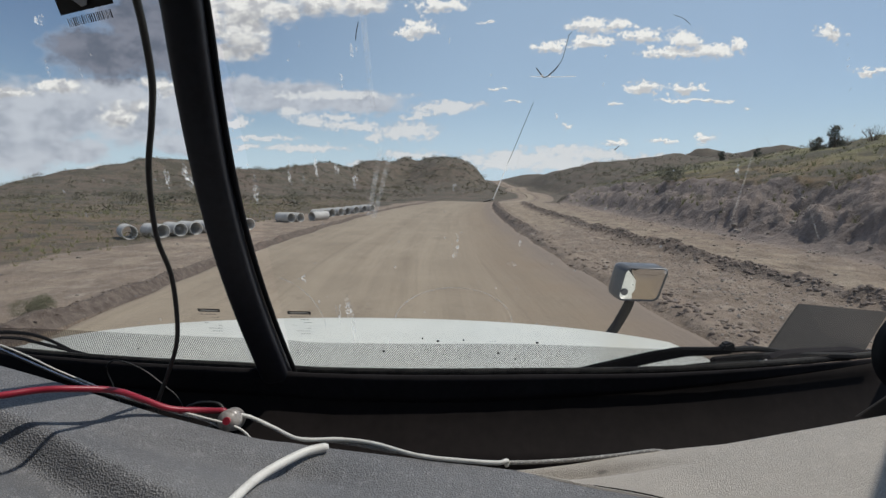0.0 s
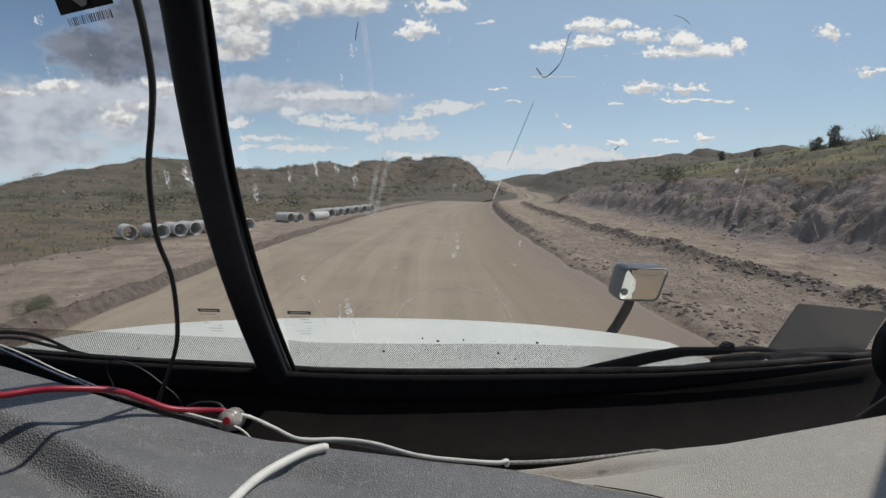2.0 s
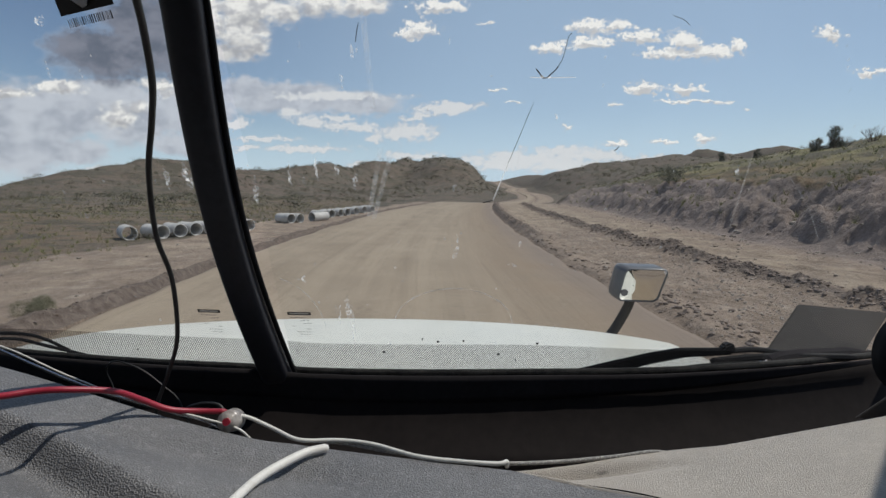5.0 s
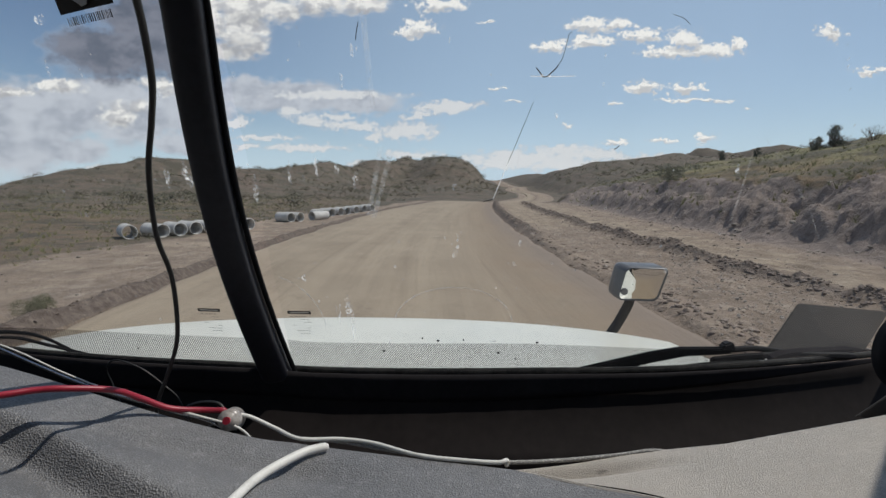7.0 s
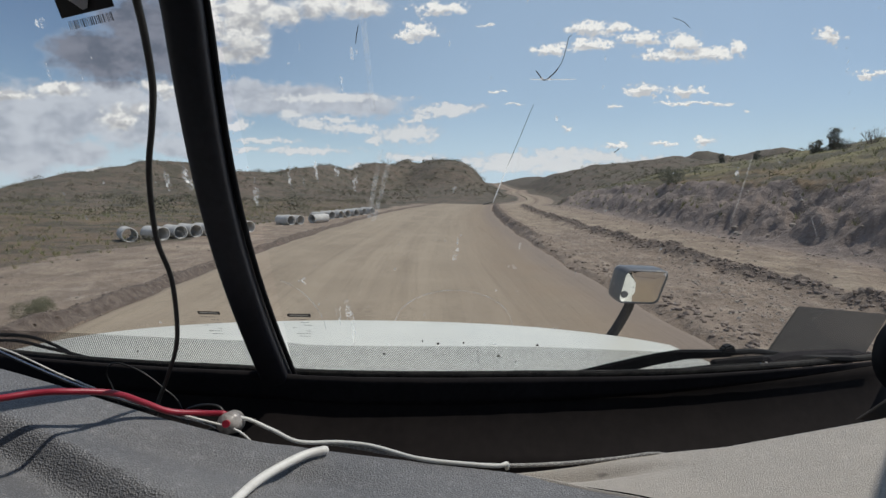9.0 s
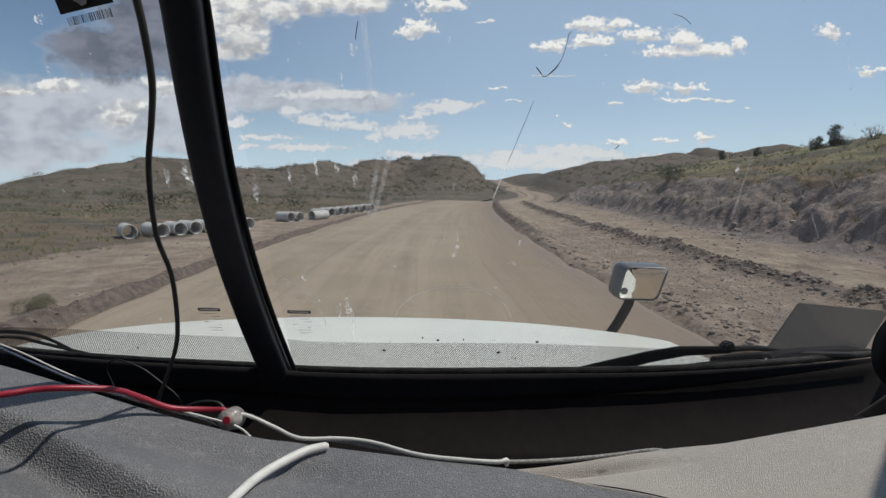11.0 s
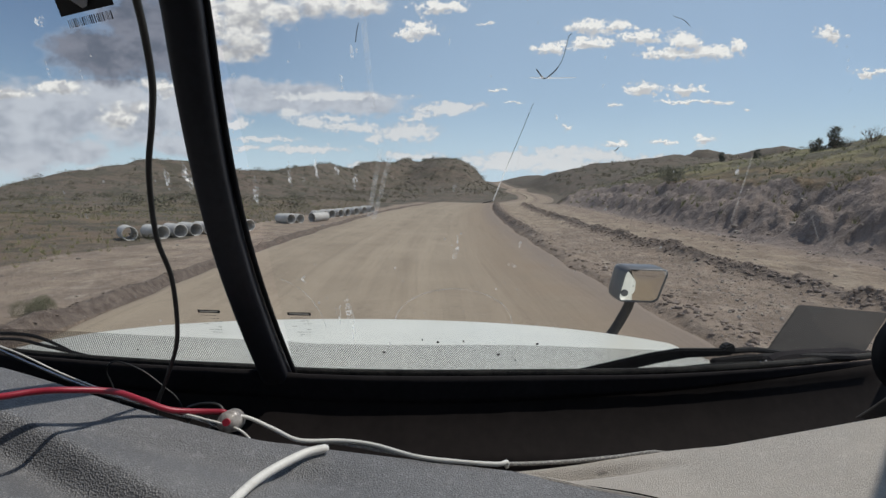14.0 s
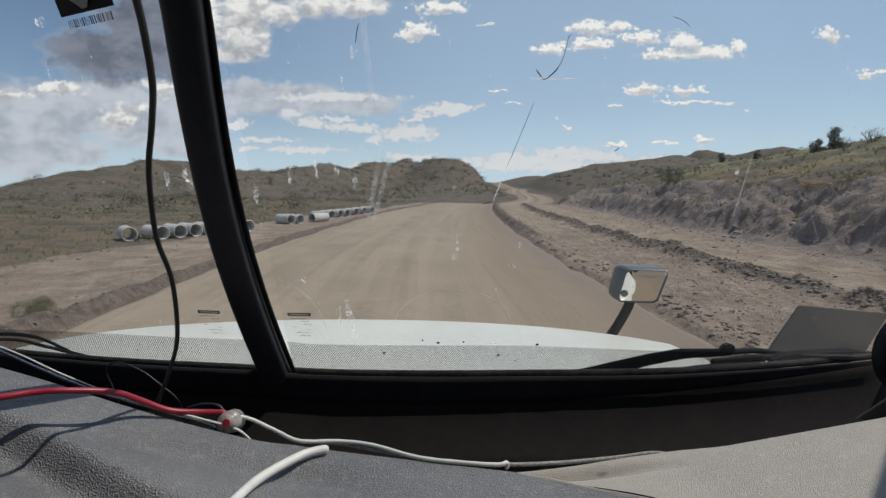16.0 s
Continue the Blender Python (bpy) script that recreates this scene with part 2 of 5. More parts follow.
grass = land.mix(land.math("MULTIPLY", rust.outputs["Fac"], land.ramp(land.noise(0.6, 5), 0.35, 0.6, 0.3, 0.9)), grass, (0.215, 0.140, 0.068))
grass = land.mix(land.ramp(land.noise(0.17, 7, 0.74), 0.46, 0.57, 0.0, 0.85), grass, (0.062, 0.056, 0.038))
grass = land.mix(land.ramp(land.noise(0.5, 6, 0.7), 0.52, 0.64, 0.0, 0.75), grass, (0.048, 0.046, 0.030))
grass = land.mix(land.ramp(fine, 0.42, 0.75, 0.0, 0.6), grass, (0.165, 0.138, 0.095))
cut = land.n.new("ShaderNodeAttribute")
cut.attribute_name = "cut"
earth = land.mix(land.ramp(mid, 0.30, 0.70), (0.190, 0.150, 0.130), (0.270, 0.216, 0.186))
earth = land.mix(land.ramp(land.noise(1.6, 8, 0.72, (1, 1, 0.5)), 0.50, 0.68, 0.0, 0.5), earth, (0.110, 0.083, 0.075))
earth = land.mix(land.ramp(land.noise(3.1, 7, 0.7), 0.58, 0.70, 0.0, 0.6), earth, (0.34, 0.285, 0.245))
dirt = land.mix(land.math("MULTIPLY", cut.outputs["Fac"], land.ramp(mid, 0.2, 0.5, 0.6, 1.0)), dirt, earth)
edge_n = land.math("MULTIPLY", land.math("SUBTRACT", mid, 0.5), 0.7)
col = land.mix(land.ramp(land.math("ADD", g_pale, edge_n), 0.35, 0.65), dirt, pale)
col = land.mix(land.ramp(land.math("ADD", g_grass, edge_n), 0.35, 0.65), col, grass)
col = land.mix(land.ramp(land.math("ADD", g_clod, land.math("MULTIPLY", land.math("SUBTRACT", fine, 0.5), 0.9)), 0.35, 0.65), col, clod)
grit = land.noise(21, 5, 0.75)
col = land.mix(land.ramp(grit, 0.52, 0.70, 0.0, 0.55), col, (0.075, 0.060, 0.048))
col = land.mix(land.ramp(land.noise(13, 4, 0.75, (1, 0.7, 1)), 0.62, 0.74, 0.0, 0.55), col, (0.44, 0.385, 0.325))
land.color(col)
land.bump(land.math("ADD", land.math("MULTIPLY", mid, 1.1), land.math("ADD", land.math("MULTIPLY", fine, 0.45), land.math("MULTIPLY", pebbles, -0.12))), 0.9, 0.24)
M_LAND = land.m

# packed road: wheel tracks drawn out along the driving line (uv-like attribute: along, across)
rd = Mat("packed_dirt_road", 0.92)
ra = rd.n.new("ShaderNodeAttribute")
ra.attribute_name = "lane"
lane = ra.outputs["Vector"]
streak = rd.noise(1.0, 5, 0.55, (1.1, 0.035, 1), lane)
streak2 = rd.noise(1.0, 5, 0.6, (4.5, 0.10, 1), lane)
patchy, grain = rd.noise(0.35, 6, 0.62), rd.noise(9, 7, 0.7)
rc = rd.mix(rd.ramp(patchy, 0.32, 0.68), (0.244, 0.192, 0.136), (0.317, 0.252, 0.181))
rc = rd.mix(rd.ramp(streak, 0.38, 0.68, 0.0, 0.8), rc, (0.348, 0.28, 0.202))
rc = rd.mix(rd.ramp(streak2, 0.50, 0.74, 0.0, 0.42), rc, (0.182, 0.14, 0.097))
rc = rd.mix(rd.ramp(grain, 0.45, 0.72, 0.0, 0.55), rc, (0.374, 0.305, 0.228))
rc = rd.mix(rd.ramp(rd.cells(1.3), 0.0, 0.09, 0.35, 0.0), rc, (0.166, 0.135, 0.102))
lane_x = rd.n.new("ShaderNodeSeparateXYZ")
rd.l.new(lane, lane_x.inputs[0])
rc = rd.mix(rd.math("MULTIPLY", rd.ramp(lane_x.outputs[0], 4.6, 1.2), rd.ramp(patchy, 0.3, 0.65, 0.25, 0.75)), rc, (0.234, 0.168, 0.112))
rc = rd.mix(rd.ramp(rd.math("ADD", lane_x.outputs[0], rd.math("MULTIPLY", patchy, 1.6)), 2.6, 1.0, 0.0, 0.85), rc, (0.215, 0.168, 0.134))
rc = rd.mix(rd.ramp(rd.noise(2.2, 7, 0.7, (1, 0.6, 1)), 0.56, 0.70, 0.0, 0.5), rc, (0.192, 0.150, 0.107))
rd.color(rc)
rd.bump(rd.math("ADD", rd.math("MULTIPLY", patchy, 1.0), rd.math("ADD", rd.math("MULTIPLY", streak2, 0.7), rd.math("MULTIPLY", grain, 0.3))), 0.6, 0.06)
M_ROAD = rd.m


def rocky(name, a, b):
    m = Mat(name, 0.95)
    m.color(m.mix(m.ramp(m.math("ADD", m.math("MULTIPLY", m.island(), 0.6), m.math("MULTIPLY", m.noise(14, 5), 0.5)), 0.25, 0.85), a, b))
    m.bump(m.noise(22, 6), 0.6, 0.03)
    return m.m


M_CLOD = rocky("dark_clods", (0.15, 0.116, 0.095), (0.28, 0.222, 0.182))
M_STONE = rocky("pale_stone", (0.20, 0.165, 0.14), (0.40, 0.35, 0.30))


def leafy(name, a, b, c):
    m = Mat(name, 0.8)
    m.color(m.mix(m.ramp(m.noise(0.5, 3), 0.4, 0.6), m.mix(m.island(), a, b), m.mix(m.island(), a, c)))
    return m.m


M_SHRUB = leafy("scrub_leaves", (0.13, 0.122, 0.078), (0.22, 0.20, 0.13), (0.24, 0.205, 0.15))
M_GRASS = leafy("grass_blades", (0.16, 0.17, 0.06), (0.29, 0.28, 0.12), (0.36, 0.31, 0.17))
M_JUNIPER = leafy("juniper_leaves", (0.018, 0.026, 0.016), (0.045, 0.058, 0.030), (0.04, 0.048, 0.026))
M_DUSTY = leafy("dusty_green_leaves", (0.13, 0.13, 0.075), (0.22, 0.21, 0.13), (0.24, 0.215, 0.15))
M_SCRUB_DARK = leafy("dark_scrub_leaves", (0.045, 0.050, 0.030), (0.09, 0.092, 0.05), (0.10, 0.092, 0.055))
M_BARK = simple("bark", (0.10, 0.08, 0.06), (0.2, 0.165, 0.13), 9, 0.9, 0, 0.5)
M_CONCRETE = simple("cast_concrete", (0.42, 0.40, 0.375), (0.58, 0.56, 0.525), 2.2, 0.85, 0, 0.35, 14, 0.01)

M_WHITE_PAINT = simple("white_truck_paint", (0.64, 0.63, 0.56), (0.72, 0.705, 0.625), 3.0, 0.32, 0, 0.05, 30)
M_BLACK_RUBBER = simple("black_rubber", (0.008, 0.008, 0.009), (0.017, 0.017, 0.019), 18, 0.65, 0, 0.2, 90, gloss=0.15)
M_GASKET = simple("dusty_gasket_rubber", (0.022, 0.022, 0.023), (0.060, 0.058, 0.055), 30, 0.8, 0, 0.2, 120, gloss=0.1)
M_BLACK_VINYL = simple("black_vinyl", (0.014, 0.0120, 0.0118), (0.020, 0.0168, 0.0164), 6, 0.75, 0, 0.15, 140, 0.001, gloss=0.08)
M_MATT_BLACK = simple("flat_black", (0.026, 0.024, 0.026), (0.034, 0.032, 0.034), 9, 0.95, 0, 0.1, 160, 0.001, gloss=0.0)
M_POST = simple("black_post_trim", (0.024, 0.025, 0.031), (0.036, 0.037, 0.045), 8, 0.5, 0, 0.2, 160, 0.001)
M_DARK_PANEL = simple("dark_grey_panel", (0.038, 0.032, 0.028), (0.052, 0.045, 0.039), 5, 0.75, 0, 0.1, 120, 0.001)
M_TYRE = simple("tyre_rubber", (0.018, 0.018, 0.018), (0.04, 0.038, 0.035), 10, 0.85, 0, 0.3)
M_LINING = simple("cab_lining", (0.10, 0.10, 0.10), (0.15, 0.148, 0.145), 5, 0.9, 0, 0.2)
M_RED = simple("red_cable_sheath", (0.27, 0.014, 0.032), (0.36, 0.024, 0.046), 30, 0.38)
M_WHITE_CORD = simple("white_cord_sheath", (0.62, 0.61, 0.57), (0.76, 0.75, 0.71), 40, 0.45)
M_BLACK_CORD = simple("black_cord_sheath", (0.008, 0.008, 0.008), (0.018, 0.018, 0.018), 40, 0.45)
M_CLEAR = simple("cloudy_plastic", (0.20, 0.18, 0.17), (0.46, 0.43, 0.40), 90, 0.3)
M_MIRROR = simple("mirror_glass", (0.78, 0.78, 0.76), (0.84, 0.84, 0.82), 4, 0.03, 1.0)
M_CHROME = simple("chrome_housing", (0.50, 0.51, 0.52), (0.62, 0.63, 0.64), 12, 0.22, 1.0)
M_HOUSING = simple("grey_mirror_housing", (0.10, 0.10, 0.105), (0.15, 0.15, 0.155), 10, 0.3, 0, 0.1, 90)
M_INK_BLACK = simple("black_print", (0.01, 0.01, 0.014), (0.02, 0.02, 0.024), 20, 0.5)
M_INK_WHITE = simple("white_print", (0.72, 0.72, 0.74), (0.80, 0.80, 0.82), 20, 0.5)
M_CRACK = simple("crack_dark", (0.05, 0.05, 0.05), (0.10, 0.10, 0.10), 200, 0.3)


def braided(name):
    m = Mat(name, 0.7)
    m.color(m.mix(m.ramp(m.cells(420), 0.2, 0.5), (0.62, 0.60, 0.56), (0.26, 0.25, 0.235)))
    m.bump(m.cells(420), 0.6, 0.001)
    return m.m


M_BRAID = braided("braided_cord_sheath")


def pad(name, fine_scale, relief, a, b, dust):
    """Moulded dash skin: pebbled grain, wear at two scales, dust."""
    m = Mat(name, 0.52)
    grain_c = m.cells(fine_scale)
    wear = m.noise(5, 6, 0.65)
    c = m.mix(m.ramp(wear, 0.3, 0.7), a, b)
    c = m.mix(m.ramp(m.noise(75, 5, 0.7), 0.52, 0.72, 0.0, 0.5), c, dust)
    c = m.mix(m.ramp(m.noise(420, 3, 0.6), 0.54, 0.66, 0.0, 0.6), c, dust)
    c = m.mix(m.ramp(m.noise(11, 4, 0.6, (1, 3, 1)), 0.66, 0.74, 0.0, 0.5), c, (0.03, 0.03, 0.032))
    m.color(c)
    m.rough(m.ramp(wear, 0.3, 0.7, 0.42, 0.56))
    m.bump(m.math("ADD", grain_c, m.math("MULTIPLY", m.noise(fine_scale * 1.1, 2), 0.25)), relief, 0.002)
    return m.m


M_PAD_GREY = pad("grey_dash_skin", 400, 0.8, (0.122, 0.123, 0.128), (0.168, 0.169, 0.174), (0.32, 0.32, 0.32))
M_PAD_BEIGE = pad("beige_dash_skin", 700, 0.6, (0.37, 0.335, 0.29), (0.45, 0.41, 0.36), (0.54, 0.50, 0.44))


def glass_material(name):
    """Thin dusty windscreen glass: clear, a faint gloss, a film of dust and wiped arcs."""
    m = Mat(name)
    m.n.remove(m.b)
    out = [n for n in m.n if n.type == "OUTPUT_MATERIAL"][0]
    clear, gloss, film = m.n.new("ShaderNodeBsdfTransparent"), m.n.new("ShaderNodeBsdfGlossy"), m.n.new("ShaderNodeBsdfDiffuse")
    clear.inputs[0].default_value = (0.95, 0.965, 0.96, 1)
    gloss.inputs["Roughness"].default_value = 0.02
    film.inputs[0].default_value = (0.62, 0.60, 0.57, 1)
    thru, both = m.n.new("ShaderNodeBsdfTranslucent"), m.n.new("ShaderNodeMixShader")
    thru.inputs[0].default_value = (0.62, 0.60, 0.57, 1)
    m.l.new(film.outputs[0], both.inputs[1]), m.l.new(thru.outputs[0], both.inputs[2])
    lw = m.n.new("ShaderNodeFresnel")
    lw.inputs[0].default_value = 1.25
    a, b = m.n.new("ShaderNodeMixShader"), m.n.new("ShaderNodeMixShader")
    m.l.new(lw.outputs[0], a.inputs[0])
    m.l.new(clear.outputs[0], a.inputs[1]), m.l.new(gloss.outputs[0], a.inputs[2])
    dust_n = m.math("ADD", m.ramp(m.noise(3.2, 6, 0.7), 0.35, 0.75, 0.012, 0.045), m.ramp(m.noise(60, 4, 0.75), 0.66, 0.78, 0.0, 0.10))
    dust_n = m.math("ADD", dust_n, m.ramp(m.noise(16, 4, 0.6, (5, 0.35, 0.35)), 0.66, 0.76, 0.0, 0.05))
    m.l.new(dust_n, b.inputs[0])
    m.l.new(a.outputs[0], b.inputs[1]), m.l.new(both.outputs[0], b.inputs[2])
    m.l.new(b.outputs[0], out.inputs[0])
    return m.m


M_GLASS = glass_material("dusty_windscreen_glass")


def film_material(name, color, scale, lo, hi, top):
    """A thin broken film on glass: clear where nothing sticks."""
    m = Mat(name)
    m.n.remove(m.b)
    out = [n for n in m.n if n.type == "OUTPUT_MATERIAL"][0]
    clear, film, b = m.n.new("ShaderNodeBsdfTransparent"), m.n.new("ShaderNodeBsdfTranslucent"), m.n.new("ShaderNodeMixShader")
    film.inputs[0].default_value = (*color, 1)
    m.l.new(m.ramp(m.noise(scale, 5, 0.7), lo, hi, 0.0, top), b.inputs[0])
    m.l.new(clear.outputs[0], b.inputs[1]), m.l.new(film.outputs[0], b.inputs[2])
    m.l.new(b.outputs[0], out.inputs[0])
    return m.m


M_CRACK_LIGHT = film_material("pale_crack", (0.95, 0.96, 0.96), 200, -1.0, -0.5, 0.42)
M_SPLASH = film_material("dried_splash", (0.85, 0.85, 0.83), 160, 0.42, 0.66, 0.6)
M_STREAK = film_material("wiped_streak", (0.80, 0.79, 0.76), 70, 0.30, 0.70, 0.30)


def frit_material(name):
    """Fine black ceramic dots in slanting rows, clear between them."""
    m = Mat(name)
    m.n.remove(m.b)
    out = [n for n in m.n if n.type == "OUTPUT_MATERIAL"][0]
    clear, ink, b = m.n.new("ShaderNodeBsdfTransparent"), m.n.new("ShaderNodeBsdfDiffuse"), m.n.new("ShaderNodeMixShader")
    ink.inputs[0].default_value = (0.03, 0.03, 0.03, 1)
    mp = m.n.new("ShaderNodeMapping")
    mp.inputs["Rotation"].default_value = (0, radians(-38), 0)
    m.l.new(m.co, mp.inputs[0])
    w = m.n.new("ShaderNodeTexWave")
    w.wave_type, w.bands_direction = "BANDS", "X"
    w.inputs["Scale"].default_value = 86
    w.inputs["Distortion"].default_value = 0.0
    m.l.new(mp.outputs[0], w.inputs[0])
    m.l.new(m.ramp(w.outputs["Fac"], 0.35, 0.65, 0.14, 0.64), b.inputs[0])
    m.l.new(clear.outputs[0], b.inputs[1]), m.l.new(ink.outputs[0], b.inputs[2])
    m.l.new(b.outputs[0], out.inputs[0])
    return m.m


M_FRIT = frit_material("dotted_frit")

# ================= mesh helpers =================


def part(name, bm, material, parent=None, label="", smooth=False):
    """Links a bmesh as one mesh object under a thing or a part."""
    me = bpy.data.meshes.new(name)
    bm.to_mesh(me)
    bm.free()
    if smooth:
        me.polygons.foreach_set("use_smooth", [True] * len(me.polygons))
    me.materials.append(material)
    ob = new(name, me)
    if parent is not None:
        ob.parent = parent
    if label:
        ob["label"] = label
    return ob


def array_mesh(name, verts, faces, material, smooth=False):
    me = bpy.data.meshes.new(name)
    me.from_pydata(verts.tolist() if hasattr(verts, "tolist") else verts, [], faces.tolist() if hasattr(faces, "tolist") else faces)
    if smooth:
        me.polygons.foreach_set("use_smooth", [True] * len(me.polygons))
    me.materials.append(material)
    me.update()
    return new(name, me)


def thing(name, label, category, group="", kind="", at=(0, 0, 0)):
    e = new(name)
    e.empty_display_size = 0.1
    e.location = at
    return tagged(e, label, category, group, kind)


def spline(pts, per=8):
    """Points along a smooth line through a few knots."""
    p = [Vector(q) for q in pts]
    p = [p[0] * 2 - p[1]] + p + [p[-1] * 2 - p[-2]]
    out = []
    for i in range(1, len(p) - 2):
        for k in range(per):
            t = k / per
            a, b, c, d = p[i - 1], p[i], p[i + 1], p[i + 2]
            out.append(0.5 * (2 * b + (c - a) * t + (2 * a - 5 * b + 4 * c - d) * t * t + (3 * b - a - 3 * c + d) * t ** 3))
    out.append(p[-2])
    return out


def tube(pts, radius, sides=10, taper=None, per=8, flat=1.0):
    """A round cable, rod or limb swept along a smooth line, with closed rounded ends."""
    line = spline(pts, per) if per else [Vector(q) for q in pts]
    bm = bmesh.new()
    rings = []
    n = len(line)
    side = None
    for i, c in enumerate(line):
        d = (line[min(i + 1, n - 1)] - line[max(i - 1, 0)]).normalized()
        if side is None:
            side = d.orthogonal().normalized()
        side = (side - d * side.dot(d)).normalized()
        up = d.cross(side)
        r = radius * (1 + (taper - 1) * i / (n - 1) if taper else 1)
        if i in (0, n - 1):
            r *= 0.6
        rings.append([bm.verts.new(c + (side * math.cos(a) + up * math.sin(a) * flat) * r) for a in (2 * math.pi * k / sides for k in range(sides))])
    for a, b in zip(rings, rings[1:]):
        for k in range(sides):
            bm.faces.new((a[k], a[(k + 1) % sides], b[(k + 1) % sides], b[k]))
    bm.faces.new(rings[0][::-1]), bm.faces.new(rings[-1])
    return bm


def sheet(fn, us, vs, thick=0.0):
    """A grid surface fn(u, v), closed to a slab of that thickness along its normal."""
    bm = bmesh.new()
    g = [[bm.verts.new(fn(u, v)) for v in vs] for u in us]
    for i in range(len(us) - 1):
        for j in range(len(vs) - 1):
            bm.faces.new((g[i][j], g[i + 1][j], g[i + 1][j + 1], g[i][j + 1]))
    if thick:
        bm.normal_update()
        bmesh.ops.solidify(bm, geom=bm.faces[:], thickness=thick)
    bm.normal_update()
    return bm


def slab(poly, thick, bevel=0.0):
    """A flat outline (world points, one plane) given thickness and eased edges."""
    bm = bmesh.new()
    f = bm.faces.new([bm.verts.new(p) for p in poly])
    bm.normal_update()
    n = f.normal.copy()
    got = bmesh.ops.extrude_face_region(bm, geom=[f])
    bmesh.ops.translate(bm, vec=n * thick, verts=[v for v in got["geom"] if isinstance(v, bmesh.types.BMVert)])
    bmesh.ops.recalc_face_normals(bm, faces=bm.faces[:])
    if bevel:
        bmesh.ops.bevel(bm, geom=bm.edges[:], offset=bevel, segments=2, affect="EDGES")
    return bm


def block(x0, x1, y0, y1, z0, z1, bevel=0.01):
    bm = bmesh.new()
    bmesh.ops.create_cube(bm, size=1, matrix=Matrix.LocRotScale(((x0 + x1) / 2, (y0 + y1) / 2, (z0 + z1) / 2), None, (x1 - x0, y1 - y0, z1 - z0)))
    if bevel:
        bmesh.ops.bevel(bm, geom=bm.edges[:], offset=bevel, segments=2, affect="EDGES")
    return bm


def lin(a, b, n):
    return [a + (b - a) * i / (n - 1) for i in range(n)]


# ================= the land =================


def hash2(ix, iy, seed):
    h = (ix * 374761393 + iy * 668265263 + seed * 974711) & 0xFFFFFFFF
    h = ((h ^ (h >> 13)) * 1274126177) & 0xFFFFFFFF
    return ((h ^ (h >> 16)) & 0xFFFF) / 65535.0


def vnoise(x, y, seed=0):
    ix, iy = np.floor(x).astype(np.int64), np.floor(y).astype(np.int64)
    fx, fy = x - ix, y - iy
    fx, fy = fx * fx * (3 - 2 * fx), fy * fy * (3 - 2 * fy)
    a, b = hash2(ix, iy, seed), hash2(ix + 1, iy, seed)
    c, d = hash2(ix, iy + 1, seed), hash2(ix + 1, iy + 1, seed)
    return (a + (b - a) * fx) * (1 - fy) + (c + (d - c) * fx) * fy - 0.5


def fbm(x, y, octaves=4, seed=0):
    s, amp = 0.0, 1.0
    for k in range(octaves):
        s = s + amp * vnoise(x * 2 ** k, y * 2 ** k, seed + k * 17)
        amp *= 0.52
    return s


def step(a, b, x):
    t = np.clip((x - a) / (b - a), 0, 1)
    return t * t * (3 - 2 * t)


def right_edge(y):
    """The road's right edge: straight at first, then bending to the right."""
    yc = np.clip(y - 14, 0, 141)
    return 4.2 - 0.25 * step(9, 18, y) + 0.00078 * yc * yc + 0.186 * np.maximum(y - 155, 0) - 0.14 * np.maximum(y - 340, 0) + 7.0 * np.sin(np.maximum(y - 120, 0) / 48.0) * step(120, 170, y) * (1 - step(330, 420, y))


def road_width(y):
    return 10.6 - 1.9 * step(45, 95, y) - 5.6 * step(105, 200, y)


def left_edge(y):
    return right_edge(y) - road_width(y)


def road_rise(y):
    """Level, over a low brow, through a dip, then climbing away."""
    return -1.9 * step(84, 135, y) + 1.9 * step(160, 280, y) + 2.6 * step(265, 430, y) + 10 * step(430, 800, y)


def bank(y):
    """Height of the cut bank beside the right bench."""
    return 3.2 - 0.7 * step(40, 95, y) - 0.8 * step(95, 180, y)


HILLS = (  # x, y, half-width, half-depth, height, flatness
    (-160, 190, 34.1, 50, 1.8, 2.0), (-104, 190, 11.4, 50, 8.3, 2.0), (-85, 190, 27.9, 50, 8.6, 2.0), (-66, 310, 12.5, 60, 13.7, 2.0), (-43, 430, 14.0, 80, 16.9, 4.0), (0, 430, 22.7, 80, 19.1, 4.0),
    (450, 930, 29.0, 120, 48.0, 2.0), (592, 1000, 38.6, 160, 53.4, 2.6), (104, 330, 65.1, 60, 6.9, 2.0), (147, 330, 25.6, 60, 7.2, 2.0), (67, 62, 11.9, 20, 2.0, 2.0), (96, 470, 24, 60, 5.0, 2.0), (-138, 150, 52.3, 70, -5.7, 2.0))
MEADOW = (0.118, 0.0009)                        # slope above the bank: near, and its gain with distance


